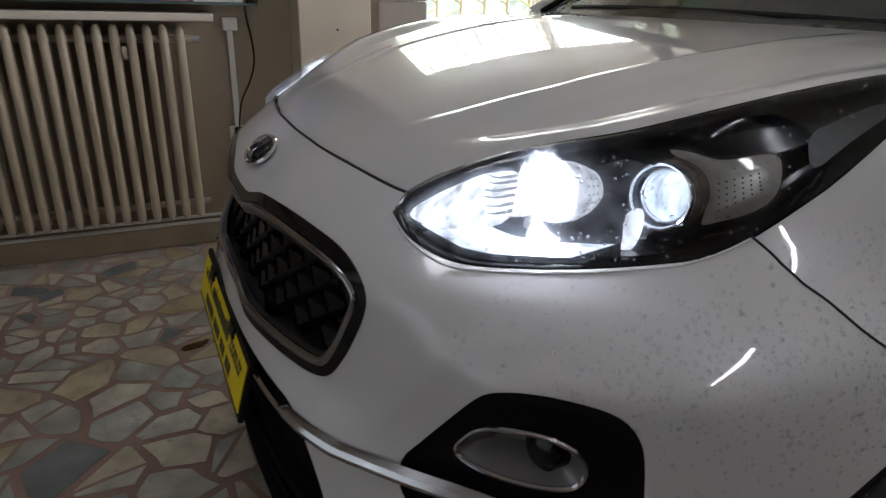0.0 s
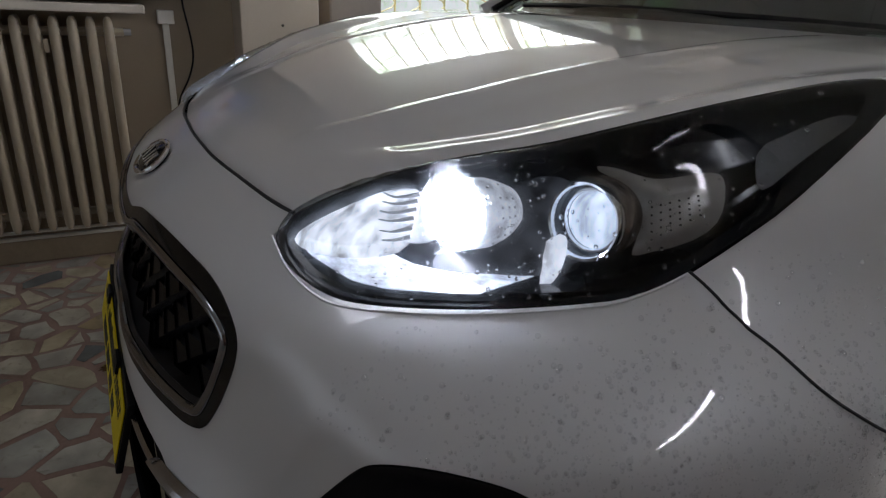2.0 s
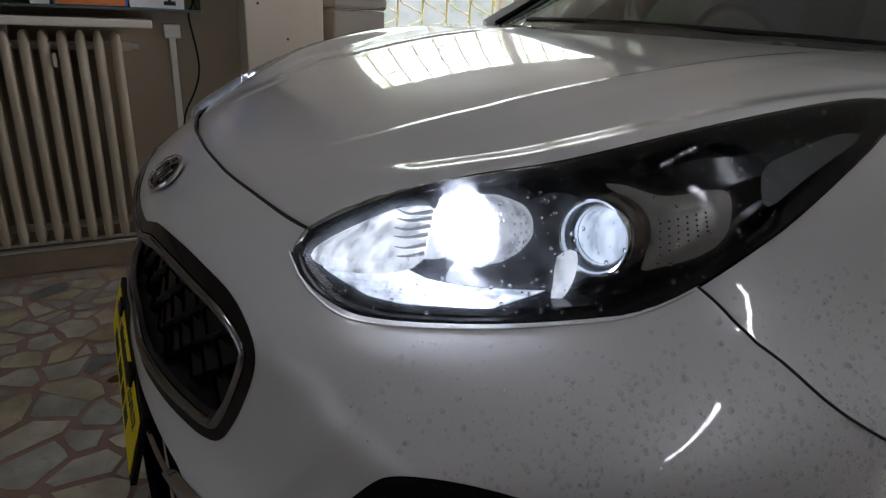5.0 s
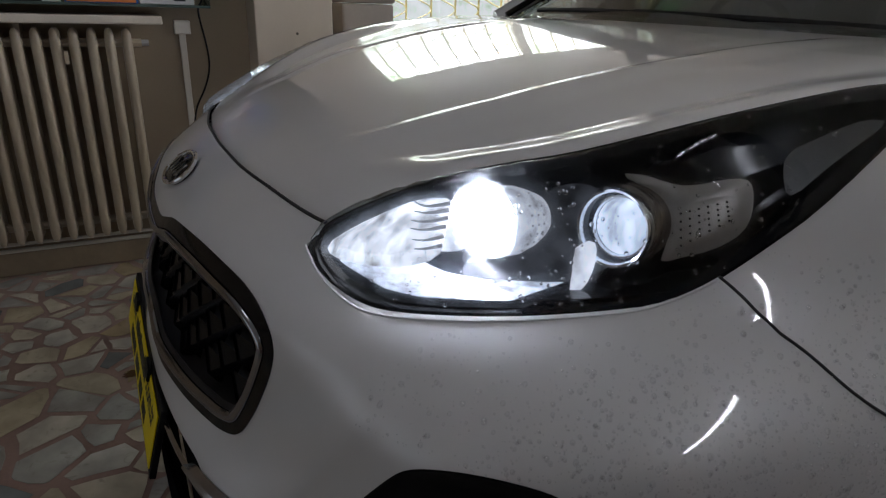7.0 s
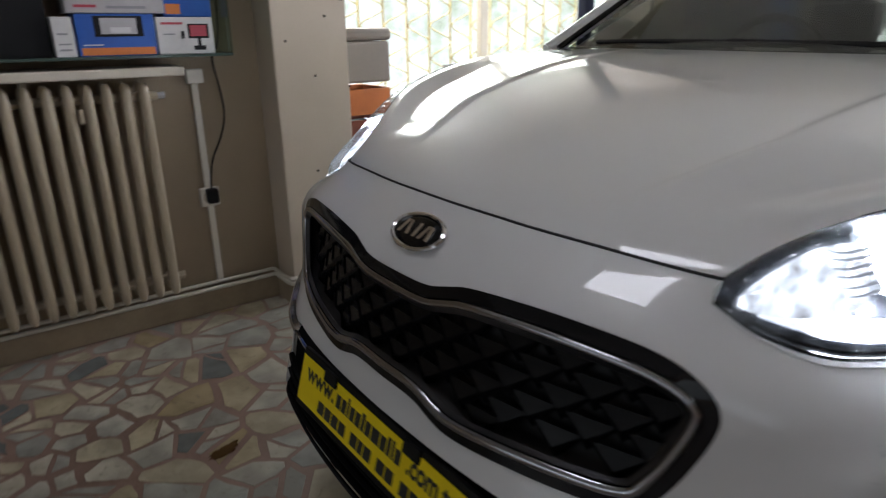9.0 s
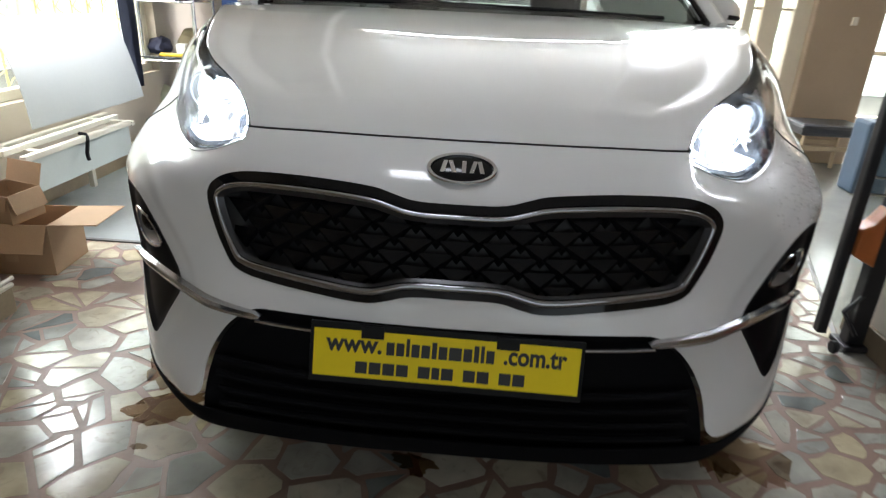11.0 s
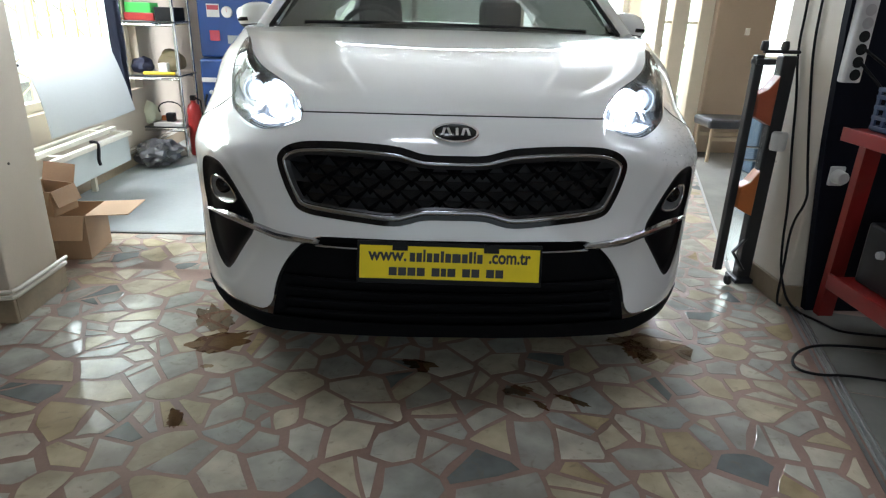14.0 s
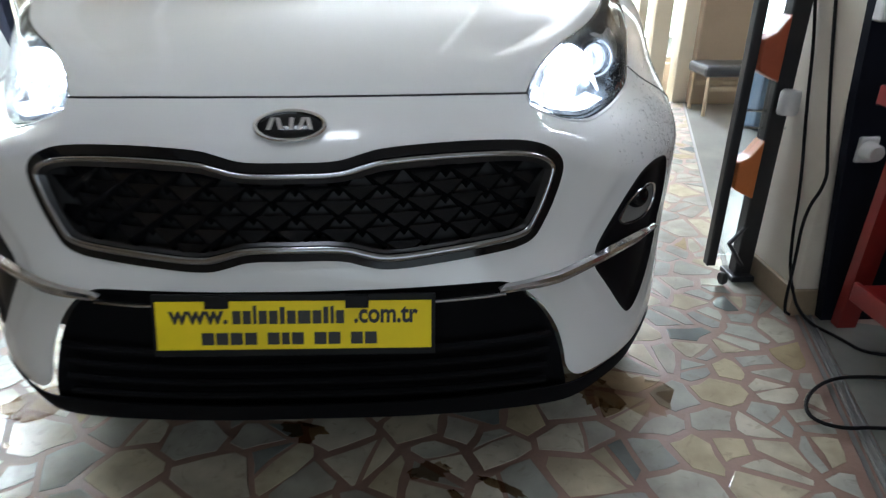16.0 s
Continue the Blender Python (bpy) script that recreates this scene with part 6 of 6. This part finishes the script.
for y0, y1 in ((.44, .63), (-.52, -.60)):
    for x0, x1 in ((-.25, -.125), (.34, .36)):
        bm = bmesh.new()
        a, b = Vector((x0, y0, .799)), Vector((x1, y1, .0))
        prism(bm, [(-.032, -.012), (.032, -.012), (.032, .026), (-.032, .026)], "z", 0, 1)
        for v in bm.verts:
            v.co = a.lerp(b, 1 - v.co.z) + Vector((v.co.x, v.co.y, 0))
        part("leg", bm, REDP, bench, "red flat steel leg")
part("shelf", new_box(-.26, -.55, .235, .36, .46, .255, bevel=.004), REDP, bench)
part("side_rail", new_box(-.275, -.55, .205, -.261, .46, .268, bevel=.003), REDP, bench)
part("back_rail", new_box(-.10, .475, .60, .36, .495, .66, bevel=.003), REDP, bench)
for x0, x1, y0, y1, z1 in ((1.60, 1.80, .30, .52, .50), (1.58, 1.84, .02, .26, .43), (1.62, 1.98, -.32, -.04, .52)):
    cs = thing("machine_case", (x0, y0, .256), "dark machine stored on the bench shelf", "machine")
    w, d, h = x1 - x0, y1 - y0, z1 - .256
    part("body", new_box(0, 0, 0, w, d, h, bevel=.014), BLACKM, cs)
    part("grip", new_tube([(w * .3, d * .5, h), (w * .3, d * .5, h + .03), (w * .7, d * .5, h + .03), (w * .7, d * .5, h)], .008, 6), BLACKM, cs, smooth=True)
    part("knob", lathe(bmesh.new(), [(0, .018), (.014, .016), (.017, 0)], 12, pose(0, d * .5, h * .6, 0, -90, 0)), SILVER, cs, "pale knob", True)
BASKET = mat("dark_blue_basket", (.012, .03, .085), .5, spread=.15)
bk = thing("plastic_basket", (1.64, .36, .833), "dark blue perforated plastic basket on the bench", "basket")
part("base", new_box(-.10, -.20, 0, .20, .20, .006), BASKET, bk)
for i in range(9):
    y = -.196 + .049 * i
    part("rib", new_box(-.106, y - .008, .004, -.098, y + .008, .150), BASKET, bk)
for z in (.006, .042, .078, .114, .140):
    part("band", new_box(-.1075, -.204, z, -.0965, .204, z + .014, bevel=.002), BASKET, bk)
    part("band", new_box(-.1075, .196, z, .204, .207, z + .014, bevel=.002), BASKET, bk)
part("far_side", new_box(.196, -.196, .006, .204, .196, .15), BASKET, bk)
ps = thing("power_strip", (1.533, .745, .985), "white six-way power strip on the dark board", "power strip")
part("body", new_box(-.036, -.022, .0, .036, .018, .30, bevel=.008), CARD_WHITE, ps)
for k in range(6):
    part("outlet", lathe(bmesh.new(), [(.0, -.006), (.015, -.006), (.0195, .002), (.021, .002)], 18, pose(.004, -.0235, .030 + .046 * k, 90)), CARD_GREY if k > 3 else CARD_BLACK, ps, smooth=True)
for k, pts in enumerate(([(1.545, .715, 1.06), (1.60, .67, .99), (1.64, .62, .92), (1.66, .60, .84)], [(1.545, .715, 1.11), (1.66, .66, 1.02), (1.73, .62, .93), (1.75, .60, .84)])):
    c = thing("power_lead", pts[0], "black power lead from the strip to the bench", "cable")
    part("lead", new_tube([Vector(p) - Vector(pts[0]) for p in rounded(pts, False, .02)], .006, 6), BLACK_MATT, c, smooth=True)
fix = thing("wall_socket", (1.592, .762, .615), "white round socket adapter fixed to the dark board", "socket")
part("plate", new_box(-.030, -.012, -.040, .030, .003, .040, bevel=.005), CARD_WHITE, fix)
part("adapter", lathe(bmesh.new(), [(0, .045), (.022, .043), (.026, .036), (.026, .012), (.030, .006), (.030, 0)], 20, pose(0, -.012, 0, 90)), CARD_WHITE, fix, smooth=True)

# cables down the column and over the floor
def lead(points, label, r=.0055):
    c = thing("black_cable", points[0], label, "cable", "black cables by the column")
    part("lead", new_tube([Vector(p) - Vector(points[0]) for p in rounded(points, False, .02)], r, 7), BLACK_MATT, c, smooth=True)


lead([(1.528, 1.17, 1.9), (1.528, 1.14, 1.45), (1.527, 1.12, 1.26), (1.527, 1.12, 1.08), (1.527, 1.05, .90), (1.527, 1.00, .68), (1.527, .93, .45), (1.510, .88, .28), (1.505, .83, .14), (1.535, .76, .014), (1.61, .64, .008), (1.63, .56, .008), (1.77, .53, .008), (1.95, .50, .008)], "black cable hanging down the column to the floor")
lead([(1.527, 1.04, 1.9), (1.527, 1.02, 1.30), (1.527, 1.01, 1.10), (1.527, .95, .90), (1.527, .90, .75), (1.50, .80, .60), (1.52, .79, .50), (1.505, .84, .38), (1.505, .82, .18), (1.50, .81, .014), (1.52, .795, .010)], "second black cable along the column")
lead([(2.0, .40, .010), (1.75, .41, .010), (1.55, .44, .012), (1.42, .42, .018), (1.31, .34, .014), (1.28, .26, .010), (1.34, .21, .016), (1.44, .22, .012), (1.58, .19, .010), (1.75, .12, .010), (1.95, .10, .010)], "black cable looped across the gate track")
# ---------------------------------------------------------------- ceiling lamps
TUBE = mat("lit_tube_diffuser", (.9, .9, .9), .4, emit=(.96, .98, 1.0), power=52, bump=0)
PANEL = mat("lit_ceiling_panel", (.9, .9, .9), .4, emit=(.96, .98, 1.0), power=9, bump=0)
lamp = thing("ceiling_light", (-.27, -.27, 3.0), "square white light panel on the ceiling, switched on", "ceiling light")
part("frame", new_box(-.30, -.20, -.045, .30, .20, -.002, bevel=.004), CEIL, lamp)
part("diffuser", new_box(-.28, -.18, -.050, .28, .18, -.046), PANEL, lamp, "lit diffuser")
tl = thing("fluorescent_light", Matrix.Translation((2.79, .56, 3.0)) @ pose(0, 0, 0, 0, 0, -22), "long white fluorescent lamp on the ceiling, switched on", "ceiling light")
part("tray", new_box(-.85, -.09, -.05, .85, .09, -.002, bevel=.006), CEIL, tl)
part("diffuser", new_box(-.82, -.024, -.055, .82, .024, -.051), TUBE, tl, "lit diffuser")
# ---------------------------------------------------------------- crazy paving
random.seed(21)


def clip(poly, n, c):
    """Keep the part of an outline where n . p <= c."""
    out = []
    for i, p in enumerate(poly):
        q = poly[(i + 1) % len(poly)]
        a, b = p[0] * n[0] + p[1] * n[1] - c, q[0] * n[0] + q[1] * n[1] - c
        if a <= 0:
            out.append(p)
        if a * b < 0:
            t = a / (a - b)
            out.append((p[0] + t * (q[0] - p[0]), p[1] + t * (q[1] - p[1])))
    return out


def crazy_paving():
    """Uneven broken slabs over the floor: outlines with their middles."""
    seeds = []
    known = np.full((4700, 2), 99.0)
    while len(seeds) < 4500:
        x, y = random.uniform(-2.3, 2.6), random.uniform(-3.0, 4.9)
        near = .049 + .072 * random.random() ** 1.5
        if np.min(np.sum((known[:len(seeds) + 1] - (x, y)) ** 2, axis=1)) > near * near:
            known[len(seeds)] = (x, y)
            seeds.append((x, y))
        elif random.random() < .0004:
            break
    pts = np.array(seeds)
    # the gate track and the far slabs end the paving on one side
    slabs = []
    for i, (x, y) in enumerate(seeds):
        d = np.hypot(*(pts - pts[i]).T)
        poly = [(x - .35, y - .35), (x + .35, y - .35), (x + .35, y + .35), (x - .35, y + .35)]
        gap = random.uniform(.0065, .0125)
        for k in np.argsort(d)[1:26]:
            v = pts[k] - pts[i]
            lean = .28 * math.sin(7.3 * (pts[i][0] + pts[k][0]) + 5.1 * (pts[i][1] + pts[k][1]))
            n = v / d[k]
            n = np.array((n[0] * math.cos(lean) - n[1] * math.sin(lean), n[0] * math.sin(lean) + n[1] * math.cos(lean)))
            poly = clip(poly, n, n @ (pts[i] + v / 2) - gap * random.uniform(.5, 1.5))
            if len(poly) < 3:
                break
        if len(poly) < 3:
            continue
        edge = (.955, -.297)
        if y < .82:
            poly = clip(poly, edge, edge[0] * 1.545 + edge[1] * .80 - .03)
            poly = clip(poly, (-1, 0), 1.835)
        else:
            if y < 1.12:
                poly = clip(clip(poly, (1, 0), 1.512), (0, 1), 1.112)
            else:
                poly = clip(clip(poly, (.949, -.3155), .949 * 1.450 - .3155 * 1.13), (0, -1), -1.128)
            if y > .9:
                poly = clip(poly, (-1, 0), 1.66 if y < .92 else 2.3)
            if x < -.6:
                poly = clip(poly, (0, 1), 1.61)
        pieces = [poly]
        size = .5 * abs(sum(p[0] * q[1] - q[0] * p[1] for p, q in zip(poly, poly[1:] + poly[:1]))) if len(poly) > 2 else 0
        if size > .007 and random.random() < .42:
            turn, off = random.uniform(0, math.pi), random.uniform(-.02, .02)
            n = (math.cos(turn), math.sin(turn))
            at = n[0] * x + n[1] * y + off
            pieces = [clip(poly, n, at - .006), clip(poly, (-n[0], -n[1]), -at - .006)]
        for poly in pieces:
            if len(poly) < 3:
                continue
            a = .5 * abs(sum(p[0] * q[1] - q[0] * p[1] for p, q in zip(poly, poly[1:] + poly[:1])))
            if a > .0009:
                slabs.append((sum(p[0] for p in poly) / len(poly), sum(p[1] for p in poly) / len(poly), poly))
    return slabs


def slab_mesh(bm, poly, cx, cy, top, edge=.0012):
    """One slab: its top, an eased rim and its sides."""
    m = Vector((sum(p[0] for p in poly) / len(poly), sum(p[1] for p in poly) / len(poly)))
    rings = []
    for s, z in ((0, -.0038), (0, top - .0005), (edge, top)):
        ring = []
        for p in poly:
            d = m - Vector(p)
            q = Vector(p) + d.normalized() * min(s, d.length * .4)
            ring.append(bm.verts.new((q.x - cx, q.y - cy, z)))
        rings.append(ring)
    n = len(poly)
    for a, b in zip(rings, rings[1:]):
        for i in range(n):
            bm.faces.new((a[i], a[(i + 1) % n], b[(i + 1) % n], b[i]))
    bm.faces.new(rings[-1])


floor_ob = bpy.data.objects["floor"]
slabs = sorted(crazy_paving(), key=lambda s: math.hypot(s[0] + .2, (s[1] + .25) * 1.1))
rest = bmesh.new()
for i, (x, y, poly) in enumerate(slabs):
    rough = []
    for p, q in zip(poly, poly[1:] + poly[:1]):
        rough.append(p)
        if math.dist(p, q) > .06:
            t, k = random.uniform(.35, .65), random.uniform(-.006, .006)
            rough.append((p[0] + t * (q[0] - p[0]) + k, p[1] + t * (q[1] - p[1]) - k))
    top = random.uniform(-.0002, .0002)
    if i < 300:
        bm = bmesh.new()
        slab_mesh(bm, rough, x, y, top)
        ob = part("slab", bm, STONE, floor_ob)
        ob.location = (x, y, 0)
    else:
        slab_mesh(rest, rough, 0, 0, top)
tagged(part("paving", rest, STONE, floor_ob), kind="stuff")

# rain water and mud left on the floor where it ran off the car
WET = glass("dirty_water", (.60, .50, .40), .03, 1.33)
MUD = glass("brown_mud_film", (.42, .30, .19), .15, 1.33)
for x, y, rx, ry, turn, film in ((-.85, .42, .105, .075, 15, MUD), (-.93, .62, .06, .12, 35, WET), (.80, .42, .13, .10, -10, WET), (.74, .40, .05, .07, 5, MUD), (-.84, -.05, .022, .045, 20, MUD), (-.84, .25, .022, .013, 0, WET),
                             (-.09, .27, .055, .035, -20, MUD), (.42, .06, .055, .014, -35, MUD), (.31, .03, .03, .012, -50, MUD), (.25, .12, .05, .03, 10, WET)):
    bm = bmesh.new()
    n = 44
    ring = []
    for k in range(n):
        a = 2 * math.pi * k / n
        r = 1 + .55 * noise.fractal(Vector((3 * math.cos(a) + 9 * x, 3 * math.sin(a) + 9 * y, 1.7)), .8, 2.2, 4)
        ring.append(bm.verts.new((rx * r * math.cos(a), ry * r * math.sin(a), 0)))
    bm.faces.new(ring)
    bmesh.ops.triangulate(bm, faces=bm.faces)
    ob = part("wet_patch", bm, film, floor_ob, "dirty water on the slabs")
    ob.matrix_basis = Matrix.Translation((x, y, .0018)) @ pose(0, 0, 0, 0, 0, turn)
    ob.visible_shadow = False
